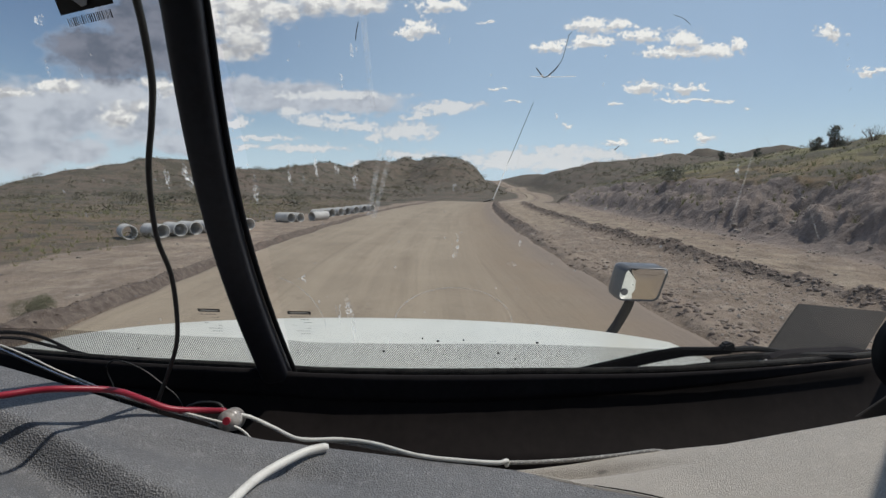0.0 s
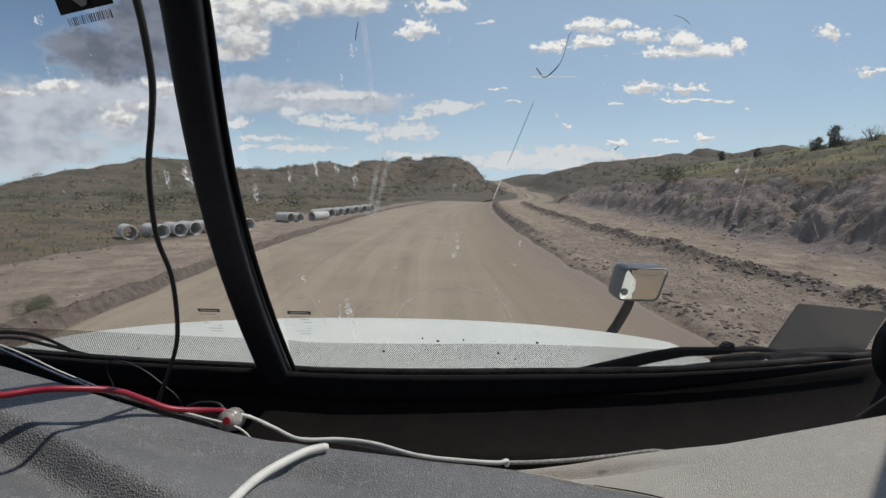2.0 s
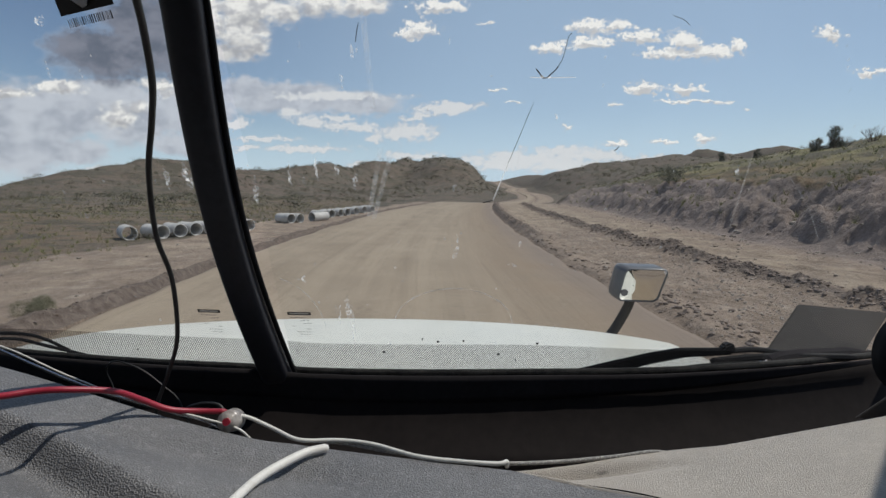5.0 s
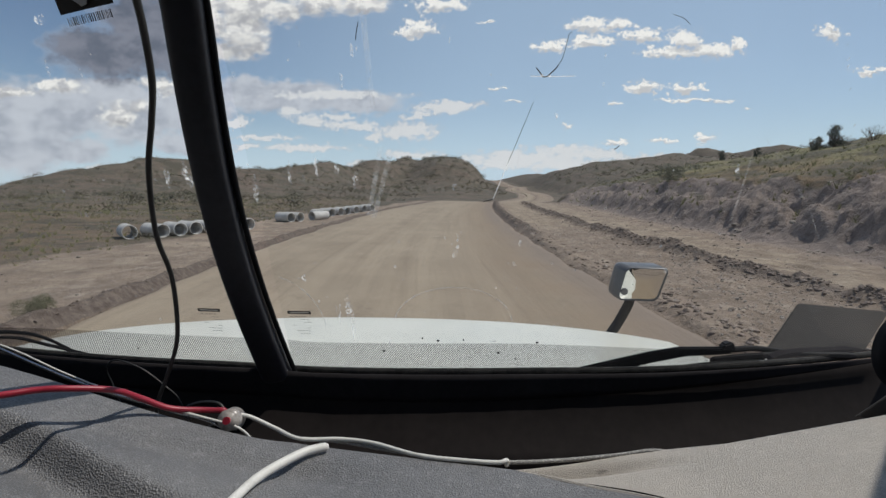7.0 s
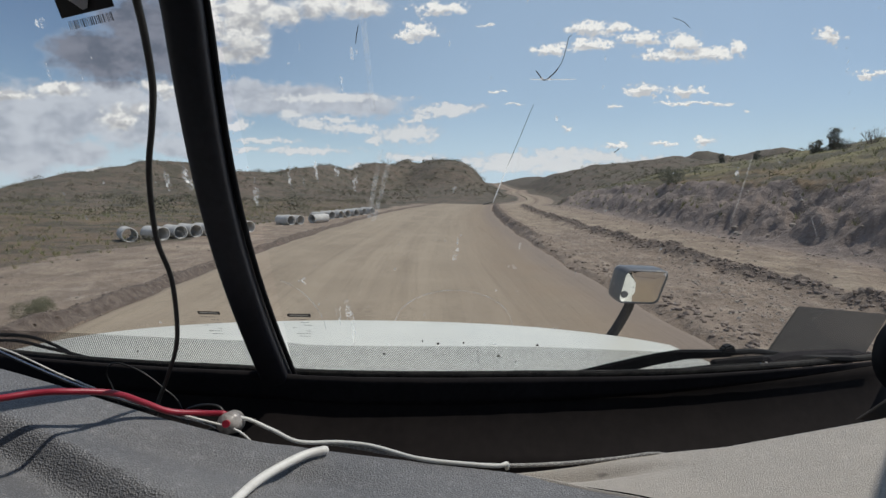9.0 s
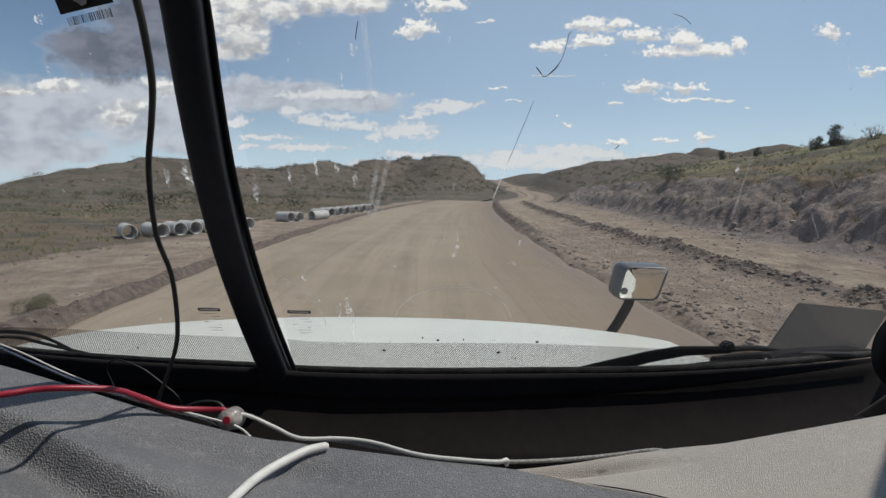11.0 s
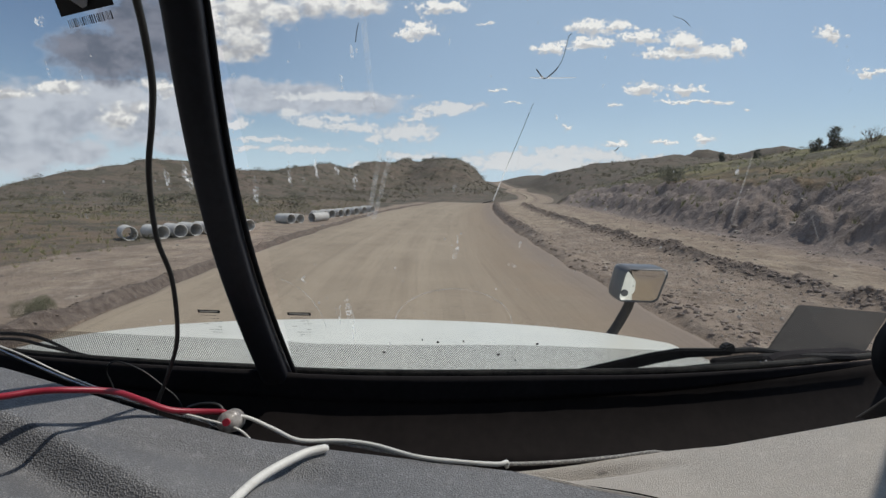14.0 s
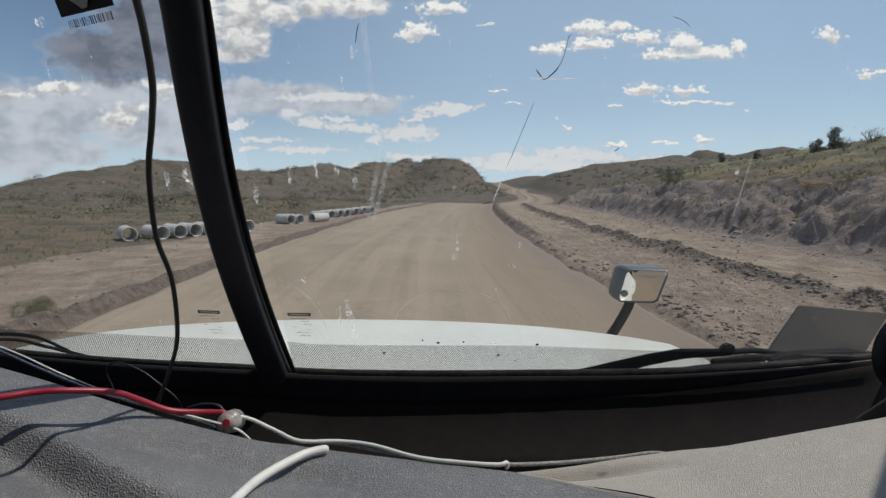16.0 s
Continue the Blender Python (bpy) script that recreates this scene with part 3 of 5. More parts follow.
def land_height(x, y):
    v, w = x - right_edge(y), left_edge(y) - x
    base = road_rise(y) * (1 - 0.9 * step(40, 160, w) * step(0, 100, y))
    far = step(150, 500, np.hypot(x, y))
    # right side: edge ridge, rough bench, rubble row, flat strip, cut bank, rising meadow
    foot = 9.75 + 0.04 * np.clip(y, 0, 60) + 1.1 * fbm(y * 0.16, y * 0.0 + 3.3, 3, 5)
    gully = fbm(y * 0.45 + 0.12 * v, v * 0.22, 4, 31)
    face = 0.6 * step(0.0, 2.3, v - foot - 0.6 * gully) + 0.4 * step(2.2, 4.4, v - foot - 0.9 * gully)
    meadow = np.clip(v - foot - 3, 0, 36) * (MEADOW[0] + MEADOW[1] * np.clip(y - 10, 0, 150)) * (1 - 0.25 * step(30, 60, v))
    hr = -0.12 * step(0.2, 1.0, v) + 0.30 * np.exp(-((v - 0.7) / 0.45) ** 2) * (0.25 + 0.75 * step(14, 34, y)) * (1 + 1.4 * fbm(x * 1.2, y * 0.8, 3, 9))
    hr = hr + (0.12 * fbm(x * 0.9, y * 0.5, 4, 12) + 0.07 * fbm(x * 3.2, y * 1.6, 3, 13)) * step(0.8, 1.6, v) * (1 - step(60, 120, y)) + 0.30 * np.exp(-((v - 5.1) / 0.5) ** 2) * (1 + 1.2 * fbm(x * 1.5, y * 1.1, 3, 14))
    hr = hr + bank(y) * face * (1 + 0.25 * fbm(x * 0.11, y * 0.11, 3, 21)) + (0.60 * fbm(x * 0.55, y * 0.55, 5, 41) - 0.50 * np.abs(fbm((x + y) * 0.95, (y - x) * 0.32, 4, 45)) + 0.40 * fbm(x * 2.1, y * 2.0, 5, 43)) * step(0, 0.3, face) * (1 - step(3.6, 5.5, v - foot))
    hr = hr + meadow + step(foot + 2, foot + 8, v) * 0.9 * fbm(x * 0.09, y * 0.09, 4, 3)
    hr = np.where(v < foot - 0.5, hr * (1 - step(85, 120, y)), hr)
    # left side: windrow, storage bench, then grass climbing to the hills
    hl = 0.16 + 0.17 * np.exp(-((w - 0.34) / 0.22) ** 2) * (1 + 0.8 * fbm(x * 1.1, y * 0.7, 3, 8)) + 0.02 * step(1.2, 4, w)
    hl = hl + 0.06 * fbm(x * 0.8, y * 0.8, 3, 6) + step(8, 26, w) * (1.0 * fbm(x * 0.06, y * 0.06, 4, 2) + 0.45) + np.clip(w - 9, 0, 50) * 0.012
    hills = 0.0
    for hx, hy, sx, sy, h, p in HILLS:
        q = np.sqrt(((x - hx) / sx) ** 2 + ((y - hy) / sy) ** 2)
        hills = hills + h * np.exp(-0.5 * (q / (1.0 if p == 2.0 else 1.15)) ** p)
    hills = hills * (1 + 0.22 * fbm(x * 0.025, y * 0.025, 4, 51)) + 1.7 * np.clip(hills / 6, 0, 1) * fbm(x * 0.07, y * 0.07, 5, 57) + far * 1.5 * fbm(x * 0.004, y * 0.004, 4, 61) * step(14, 60, np.maximum(v, w))
    mid_r = step(0.0, 0.4, v)
    inside = (1 - mid_r) * (1 - step(0.0, 0.4, w))
    h = np.where(v > 0, hr, np.where(w > 0, hl, -0.0))
    h = h - inside * (0.10 + 0.0018 * np.abs(y))
    return base + h + hills * step(6, 30, np.maximum(v, w))


def build_ground():
    front = np.radians(np.linspace(-54, 54, 620))
    rest = np.radians(np.linspace(54, 306, 150)[1:-1])
    th = np.concatenate([front, rest])
    r = np.concatenate([np.geomspace(2.2, 8, 50), np.geomspace(8, 75, 330)[1:], np.geomspace(75, 4400, 170)[1:]])
    R, T = np.meshgrid(r, th, indexing="ij")
    X, Y = R * np.sin(T), R * np.cos(T)
    Zh = land_height(X, Y)
    nr, nt = R.shape
    verts = np.concatenate([np.stack([X, Y, Zh], -1).reshape(-1, 3), [[0, 0, -0.1]]])
    i, j = np.meshgrid(np.arange(nr - 1), np.arange(nt), indexing="ij")
    jn = (j + 1) % nt
    quads = np.stack([i * nt + j, (i + 1) * nt + j, (i + 1) * nt + jn, i * nt + jn], -1).reshape(-1, 4)[:, ::-1]
    fan = [[nr * nt, (k + 1) % nt, k] for k in range(nt)]
    me = bpy.data.meshes.new("ground")
    me.from_pydata(verts.tolist(), [], quads.tolist() + fan)
    me.polygons.foreach_set("use_smooth", [True] * len(me.polygons))
    V, W = X - right_edge(Y), left_edge(Y) - X
    foot = 9.75 + 0.04 * np.clip(Y, 0, 60)
    grass_r = step(3.6, 5.6, V - foot + 1.2 * fbm(X * 0.2, Y * 0.2, 3, 77)) + step(70, 130, Y) * step(5.5, 8, V)
    grass_l = step(4.7, 6.6, W + 1.5 * fbm(X * 0.25, Y * 0.25, 3, 78) - 0.5 * step(25, 45, Y) + 2.5 * step(40, 60, Y))
    grass = np.clip(np.maximum(grass_r, grass_l), 0, 1)
    pale = np.clip(step(1.2, 2.2, V) * (1 - step(4.2, 5.2, V)) * (0.20 + 0.65 * step(20, 45, Y)) * 0.9 + 0.55 * step(5.8, 6.4, V) * (1 - step(8.5, 10, V)) + 0.45 * step(1.6, 2.6, W) * (1 - grass), 0, 1)
    clods = (1 - step(75, 110, Y)) * np.clip(np.exp(-((V - 0.7) / 0.6) ** 2) * (0.12 + 0.88 * step(16, 36, Y)) + 0.8 * np.exp(-((V - 5.1) / 0.55) ** 2) + 1.0 * np.exp(-((W - 0.32) / 0.32) ** 4), 0, 1)
    zone = np.zeros((len(verts), 4))
    zone[:-1, 0], zone[:-1, 1], zone[:-1, 2] = grass.ravel(), pale.ravel(), clods.ravel()
    zone[:, 3] = 1
    at = me.attributes.new("zone", "FLOAT_COLOR", "POINT")
    at.data.foreach_set("color", zone.ravel())
    lush = np.zeros(len(verts))
    lush[:-1] = (step(5, 10, V - foot) * (1 - step(90, 200, Y)) ).ravel()
    la = me.attributes.new("lush", "FLOAT", "POINT")
    la.data.foreach_set("value", lush)
    rust = np.zeros(len(verts))
    rust[:-1] = (step(3, 5, V - foot) * (1 - step(9, 15, V - foot)) * (1 - step(40, 80, Y)) + 0.5 * step(5, 8, W) * (1 - step(25, 45, W)) * (1 - step(60, 120, Y))).ravel()
    me.attributes.new("rust", "FLOAT", "POINT").data.foreach_set("value", rust)
    cutface = np.zeros(len(verts))
    cutface[:-1] = (step(-1.0, 0.4, V - foot) * (1 - step(70, 120, Y))).ravel()
    me.attributes.new("cut", "FLOAT", "POINT").data.foreach_set("value", cutface)
    me.materials.append(M_LAND)
    return tagged(new("ground", me), "dry scrubland with dirt benches and a cut bank", "ground", kind="structure")


build_ground()


def road_surface(x, y):
    """Packed surface: outer side of the bend raised, shallow ruts."""
    w = (right_edge(y) - x) / road_width(y)
    return road_rise(y) + 0.02 + 0.24 * np.clip(w, 0, 1) * step(4, 18, y) + 0.025 * fbm(x * 0.7, y * 0.06, 3, 15) + 0.02 * fbm(x * 1.5, y * 1.5, 3, 16)


def build_road():
    ys = np.concatenate([np.linspace(-40, 0, 30), np.linspace(0, 60, 260)[1:], np.linspace(60, 400, 240)[1:]])
    fr = np.linspace(-0.02, 1.02, 70)
    Y, F = np.meshgrid(ys, fr, indexing="ij")
    rag = 0.35 * fbm(Y * 0.5, F * 0 + 1.5, 3, 91)
    X = right_edge(Y) - F * road_width(Y) + np.where(F < 0.1, rag, 0) * (1 - F * 10) + np.where(F > 0.9, rag, 0) * (F * 10 - 9)
    Zr = road_surface(X, Y) - 0.30 * step(0.985, 1.02, F) - 0.25 * step(0.015, -0.02, F)
    n, m = X.shape
    i, j = np.meshgrid(np.arange(n - 1), np.arange(m - 1), indexing="ij")
    quads = np.stack([i * m + j, i * m + j + 1, (i + 1) * m + j + 1, (i + 1) * m + j], -1).reshape(-1, 4)[:, ::-1]
    ob = array_mesh("road", np.stack([X, Y, Zr], -1).reshape(-1, 3), quads, M_ROAD, True)
    lane = ob.data.attributes.new("lane", "FLOAT_VECTOR", "POINT")
    lane.data.foreach_set("vector", np.stack([F * 11, Y, Y * 0], -1).ravel())
    return tagged(ob, "tan packed-dirt road with wheel tracks", "road", kind="structure")


build_road()


# ================= loose stones and rubble =================
def stone_shape(rng):
    """One rough low stone: a jittered octahedral ball of 18 corners."""
    bm = bmesh.new()
    bmesh.ops.create_icosphere(bm, subdivisions=1, radius=1)
    for v in bm.verts:
        v.co *= rng.uniform(0.7, 1.2)
        v.co.z *= rng.uniform(0.5, 0.75)
    vs = np.array([v.co[:] for v in bm.verts])
    fs = np.array([[v.index for v in f.verts] for f in bm.faces])
    bm.free()
    return vs, fs


def scatter(name, shapes, places, material, label, category, group=""):
    """Joins many small shapes at (x, y, z, size, turn) into one object of stuff."""
    vs, fs, n = [], [], 0
    for k, (x, y, z, s, a) in enumerate(places):
        v, f = shapes[k % len(shapes)]
        ca, sa = math.cos(a), math.sin(a)
        q = np.stack([v[:, 0] * ca - v[:, 1] * sa, v[:, 0] * sa + v[:, 1] * ca, v[:, 2]], -1) * s + (x, y, z)
        vs.append(q), fs.append(f + n)
        n += len(v)
    ob = array_mesh(name, np.concatenate(vs), np.concatenate(fs), material)
    return tagged(ob, label, category, group, "stuff")


rng = random.Random(4)
STONES = [stone_shape(rng) for _ in range(14)]


def row_places(count, y0, y1, off, spread, smin, smax, side="r", power=2.0):
    out = []
    for _ in range(count):
        y = y0 + (y1 - y0) * rng.random() ** power
        d = off + rng.gauss(0, spread)
        x = float(right_edge(y)) + d if side == "r" else float(left_edge(y)) - d
        s = smin + (smax - smin) * rng.random() ** 4
        out.append((x, y, float(land_height(np.array(x), np.array(y))) + s * 0.25, s, rng.random() * 6.28))
    return out


scatter("windrow_rubble", STONES, row_places(7000, 5, 85, 5.1, 0.36, 0.012, 0.09), M_CLOD, "row of dark brown dirt clods along the bench", "rubble")
scatter("edge_clods", STONES, row_places(1500, 6, 80, 0.75, 0.4, 0.015, 0.09) + row_places(900, 7, 80, 0.4, 0.22, 0.010, 0.045, "l"), M_CLOD, "dark clods along the graded road edges", "rubble")
scatter("bench_stones", STONES, row_places(2200, 6, 60, 3.0, 1.2, 0.01, 0.055) + row_places(6500, 6, 32, 2.7, 1.3, 0.005, 0.032) + row_places(300, 9, 60, 7.5, 1.2, 0.01, 0.08) + row_places(220, 10, 50, 5.5, 2.2, 0.01, 0.08, "l"), M_STONE, "pale stones strewn over bare dirt", "stones")
scatter("bank_boulders", STONES, row_places(900, 10, 90, 10.6, 0.9, 0.015, 0.10) + row_places(140, 25, 130, 13.0, 1.4, 0.05, 0.22), M_STONE, "pale rocks fallen along the cut bank", "rocks")


# ================= plants =================
def clump_shape(rng, count, flat=0.75, leaf=0.22):
    """A shrub of many small leaf blades round an uneven mound, with gaps."""
    vs, fs = [], []
    lobes = [(rng.gauss(0, 0.38), rng.gauss(0, 0.38), rng.uniform(0.25, 0.75), rng.uniform(0.3, 0.55)) for _ in range(6)]
    for _ in range(count):
        lx, ly, lz, lr = lobes[rng.randrange(6)]
        d = Vector((rng.gauss(0, 1), rng.gauss(0, 1), rng.gauss(0, 1))).normalized()
        c = Vector((lx, ly, lz * flat)) + d * lr * rng.uniform(0.55, 1.0)
        c.z = max(c.z, 0.03)
        a = Vector((rng.gauss(0, 1), rng.gauss(0, 1), rng.gauss(0, 1))).normalized() * leaf * rng.uniform(0.6, 1.3)
        b = a.orthogonal().normalized() * leaf * 0.5
        n = len(vs)
        vs += [c - a * 0.5, c + b * 0.5, c + a * 0.6, c - b * 0.5]
        fs.append((n, n + 1, n + 2, n + 3))
    return np.array([v[:] for v in vs]), np.array(fs)


def tri_tuft(rng, blades=14):
    vs, fs = [], []
    for _ in range(blades):
        a, r = rng.random() * 6.28, rng.random() * 0.4
        c = Vector((math.cos(a) * r, math.sin(a) * r, 0))
        lean = Vector((rng.gauss(0, 0.35), rng.gauss(0, 0.35), rng.uniform(0.5, 1.1)))
        s = Vector((-math.sin(a), math.cos(a), 0)) * 0.05
        n = len(vs)
        vs += [c - s, c + s, c + lean]
        fs.append((n, n + 1, n + 2))
    return np.array([v[:] for v in vs]), np.array(fs)


SHRUBS = [clump_shape(rng, 70) for _ in range(8)]
FAR_SHRUBS = [clump_shape(rng, 56, 0.8, 0.21) for _ in range(8)]
TUFTS = [tri_tuft(rng) for _ in range(10)]


def hill_places(count, x0, x1, y0, y1, smin, smax, clear_l=7.0, clear_r=13.0, power=1.0, patch=0.0):
    out = []
    tries = 0
    while len(out) < count and tries < count * 8:
        tries += 1
        x, y = rng.uniform(x0, x1), y0 + (y1 - y0) * rng.random() ** power
        if -clear_l < x - float(left_edge(y)) and x - float(right_edge(y)) < clear_r:
            continue
        if patch and float(fbm(np.array(x * 0.05), np.array(y * 0.05), 3, 88)) < rng.uniform(-0.4, patch):
            continue
        s = smin + (smax - smin) * rng.random() ** 2.5
        out.append((x, y, float(land_height(np.array(x), np.array(y))) - 0.08 * s, s, rng.random() * 6.28))
    return out


scatter("hillside_scrub", FAR_SHRUBS, hill_places(3400, -190, -8, 40, 330, 0.2, 1.25, 9, patch=0.35) + hill_places(2200, -150, -25, 70, 240, 0.25, 1.1, 9) + hill_places(1500, -120, 60, 200, 480, 0.5, 2.2, 10, 20, patch=0.3), M_SHRUB, "dark scrub dotted over the dry hillsides", "scrub")
scatter("hillside_bushes", FAR_SHRUBS, hill_places(900, -190, -10, 45, 330, 0.4, 1.5, 10, patch=0.45) + hill_places(420, -70, 30, 300, 430, 0.8, 2.6, 10, 20) + hill_places(160, 40, 150, 90, 330, 0.5, 1.6, 7, 30, patch=0.3), M_SCRUB_DARK, "dark olive bushes in patches on the hillsides", "bushes")
scatter("meadow_scrub", SHRUBS, hill_places(260, 12, 120, 18, 220, 0.25, 0.8, 7, 14) + hill_places(260, 45, 110, 80, 260, 0.5, 1.7, 7, 30) + hill_places(420, 25, 130, 180, 330, 0.7, 2.0, 7, 20) + hill_places(420, -60, -11, 14, 70, 0.15, 0.55, 6), M_SHRUB, "low olive scrub among dry grass", "scrub")
scatter("meadow_grass", TUFTS, hill_places(5200, 12, 75, 10, 120, 0.15, 0.5, 7, 12.6, 1.4) + hill_places(8500, -60, -10.5, 11, 90, 0.07, 0.26, 5.4, 13, 1.5), M_GRASS, "yellow-green dry grass on the slopes", "grass")


def juniper(name, x, y, size, seed, label):
    """Trunk with limbs and an uneven crown of small leaf blades."""
    r2 = random.Random(seed)
    z = float(land_height(np.array(x), np.array(y))) - 0.05
    t = thing(name, label, "tree", "trees on the ridge", at=(x, y, z))
    part("trunk", tube([(0, 0, 0), (0.04 * size, 0, 0.3 * size), (0.0, 0.03 * size, 0.65 * size)], 0.05 * size, 8, 0.5), M_BARK, t)
    for k in range(5):
        a, h = k * 1.3 + r2.random(), r2.uniform(0.2, 0.5) * size
        part("limb", tube([(0.02 * size, 0, h), (math.cos(a) * 0.2 * size, math.sin(a) * 0.2 * size, h + 0.12 * size), (math.cos(a) * 0.36 * size, math.sin(a) * 0.36 * size, h + 0.26 * size)], 0.02 * size, 6, 0.4), M_BARK, t)
    vs, fs = [], []
    for k in range(13):
        a, rr, h = r2.random() * 6.28, r2.uniform(0.05, 0.38), r2.uniform(0.14, 0.90)
        rr *= 1.25 - h
        c0, lr = Vector((math.cos(a) * rr * size, math.sin(a) * rr * size, h * size)), r2.uniform(0.13, 0.22) * size
        for _ in range(150):
            d = Vector((r2.gauss(0, 1), r2.gauss(0, 1), r2.gauss(0, 0.9))).normalized()
            c = c0 + d * lr * r2.uniform(0.4, 1.1)
            u = Vector((r2.gauss(0, 1), r2.gauss(0, 1), r2.gauss(0, 1))).normalized() * 0.035 * size
            w = u.orthogonal() * 0.55
            n = len(vs)
            vs += [c - u, c + w, c + u, c - w]
            fs.append((n, n + 1, n + 2, n + 3))
    crown = array_mesh("crown", np.array([v[:] for v in vs]), np.array(fs), M_JUNIPER)
    crown.parent = t
    return t


def bare_shrub(name, x, y, size, seed):
    """Leafless shrub of forking twigs."""
    r2 = random.Random(seed)
    z = float(land_height(np.array(x), np.array(y))) - 0.05
    t = thing(name, "leafless grey-brown shrub on the ridge", "shrub", "trees on the ridge", at=(x, y, z))
    for _ in range(16):
        a, tilt = r2.random() * 6.28, r2.uniform(0.1, 0.7)
        p = Vector((0, 0, 0))
        d = Vector((math.cos(a) * tilt, math.sin(a) * tilt, 1)).normalized()
        m = p + d * size * 0.5
        e = m + (d + Vector((r2.gauss(0, 0.3), r2.gauss(0, 0.3), 0))).normalized() * size * 0.5
        part("branch", tube([p, m, e], 0.022 * size, 5, 0.25, 3), M_BARK, t)
        for _ in range(3):
            s = m.lerp(e, r2.random())
            part("twig", tube([s, s + Vector((r2.gauss(0, 0.2), r2.gauss(0, 0.2), 0.22)) * size * 0.8], 0.009 * size, 4, 0.4, 2), M_BARK, t)
    return t


juniper("juniper_tree", 36.2, 52.0, 1.9, 1, "slim dark green juniper tree on the grassy ridge")
juniper("juniper_tree", 37.9, 52.0, 2.3, 2, "broad dark green juniper on the grassy ridge")
juniper("juniper_tree", 48.0, 92.0, 2.0, 4, "small dark juniper on the meadow slope")
juniper("juniper_tree", 50.5, 86.0, 1.7, 5, "small dark juniper on the meadow slope")
bare_shrub("bare_shrub", 41.6, 52.0, 1.9, 7)
bare_shrub("bare_shrub", 39.9, 53.0, 1.2, 8)


def roadside_bush(x, y, size, seed, mat, label, count=420, leaf=0.11):
    r2 = random.Random(seed)
    v, f = clump_shape(r2, count, 0.8, leaf)
    z = float(land_height(np.array(x), np.array(y)))
    ob = array_mesh("roadside_bush", v * size, f, mat)
    ob.location = (x, y, z - 0.03)
    return tagged(ob, label, "bush")


roadside_bush(-7.25, 9.3, 0.36, 3, M_DUSTY, "small green bush on bare dirt beside the road", 9000, 0.045)
roadside_bush(20.6, 48.5, 1.5, 5, M_SCRUB_DARK, "large rounded dark bush above the cut bank", 3000, 0.07)
roadside_bush(29.0, 62.0, 1.1, 6, M_JUNIPER, "dark round bush on the meadow", 700, 0.08)
roadside_bush(33.0, 60.0, 0.9, 8, M_SHRUB, "olive round bush on the meadow", 600, 0.08)
roadside_bush(22.5, 40.0, 0.7, 9, M_SHRUB, "olive bush at the bank's top", 500, 0.09)
roadside_bush(17.5, 36.0, 0.6, 10, M_SHRUB, "olive bush at the bank's top", 500, 0.09)


# ================= concrete pipes =================
def concrete_pipe():
    """A thick-walled pipe on its side along +Y, with a collar at one end."""
    t = thing("concrete_pipe", "grey concrete culvert pipe lying on the dirt bench", "pipe", "concrete pipes beside the road")
    seg, ro, ri, ln = 40, 0.32, 0.255, 1.5

    def ring_body(profile):
        bm = bmesh.new()
        rings = [[bm.verts.new((r * math.cos(a), y, 0.32 + r * math.sin(a))) for a in (2 * math.pi * k / seg for k in range(seg))] for r, y in profile]
        for i in range(len(rings)):
            a, b = rings[i], rings[(i + 1) % len(rings)]
            for k in range(seg):
                bm.faces.new((a[k], a[(k + 1) % seg], b[(k + 1) % seg], b[k]))
        bmesh.ops.recalc_face_normals(bm, faces=bm.faces[:])
        return bm

    part("barrel", ring_body(((ro, 0.14), (ro, ln - 0.02), (ro - 0.02, ln), (ri + 0.015, ln), (ri, ln - 0.02), (ri, 0.14))), M_CONCRETE, t, smooth=False)
    part("collar", ring_body(((ro - 0.02, 0.0), (ro - 0.002, 0.012), (ro - 0.002, 0.14), (ri + 0.002, 0.14), (ri + 0.03, 0.10), (ri + 0.03, 0.0))), M_CONCRETE, t)
    return t


pipe = concrete_pipe()
PIPES = ((-13.4, 22.5, 24), (-12.55, 23.6, 40), (-12.15, 24.4, 34), (-11.75, 25.1, 37), (-11.4, 25.8, 33), (-11.0, 26.6, 36), (-10.65, 27.4, 35), (-10.3, 28.1, 38),
         (-9.7, 33.8, 34), (-9.35, 34.7, 42), (-9.0, 36.2, -42), (-8.75, 39.4, 36), (-8.5, 40.6, 30), (-8.2, 42.6, 38), (-7.9, 44.0, 34), (-7.6, 46.5, 33), (-7.2, 48.6, 36), (-6.8, 51.0, 35))
for k, (px, py, turn) in enumerate(PIPES):
    m = pose(px, py, float(land_height(np.array(px), np.array(py))) - 0.03, 0, 0, turn + 14)
    if k == 0:
        pipe.matrix_basis = m
    else:
        copy_thing(pipe, m)


# ================= the truck =================
CX = -0.345                                     # the truck's middle line
truck = thing("semi_truck", "white conventional truck with a split windscreen, standing on the dirt road", "truck")


def base_y(x):
    """The windscreen's foot, bowed forward in the middle."""
    return 1.07 + 0.13 * x * x


def on_glass(x, s, off=0.0):
    """A point on the windscreen, s up from its foot; off: towards the cab."""
    return Vector((x, base_y(x) - 0.52 * s - off * 0.887, 2.02 + s - off * 0.461))


def foot_drop(x):
    """The screen's foot sags a little beside the post."""
    t = min(1.0, max(0.0, (x - 0.15) / 0.35))
    near = min(1.0, max(0.0, (x + 0.33) / 0.06))
    return 0.007 * near + 0.006 * t * t * (3 - 2 * t)


HX = CX - 0.07                                  # the hood's crown


def hood_z(x, y):
    u = x - HX
    crown = 1.923 - 0.085 * (y - 1.15) - 0.040 * u * u - (0.014 if u < 0 else 0.009) * u ** 4
    return crown - 0.75 * max(0.0, y - 2.15) ** 1.5 * 1.6


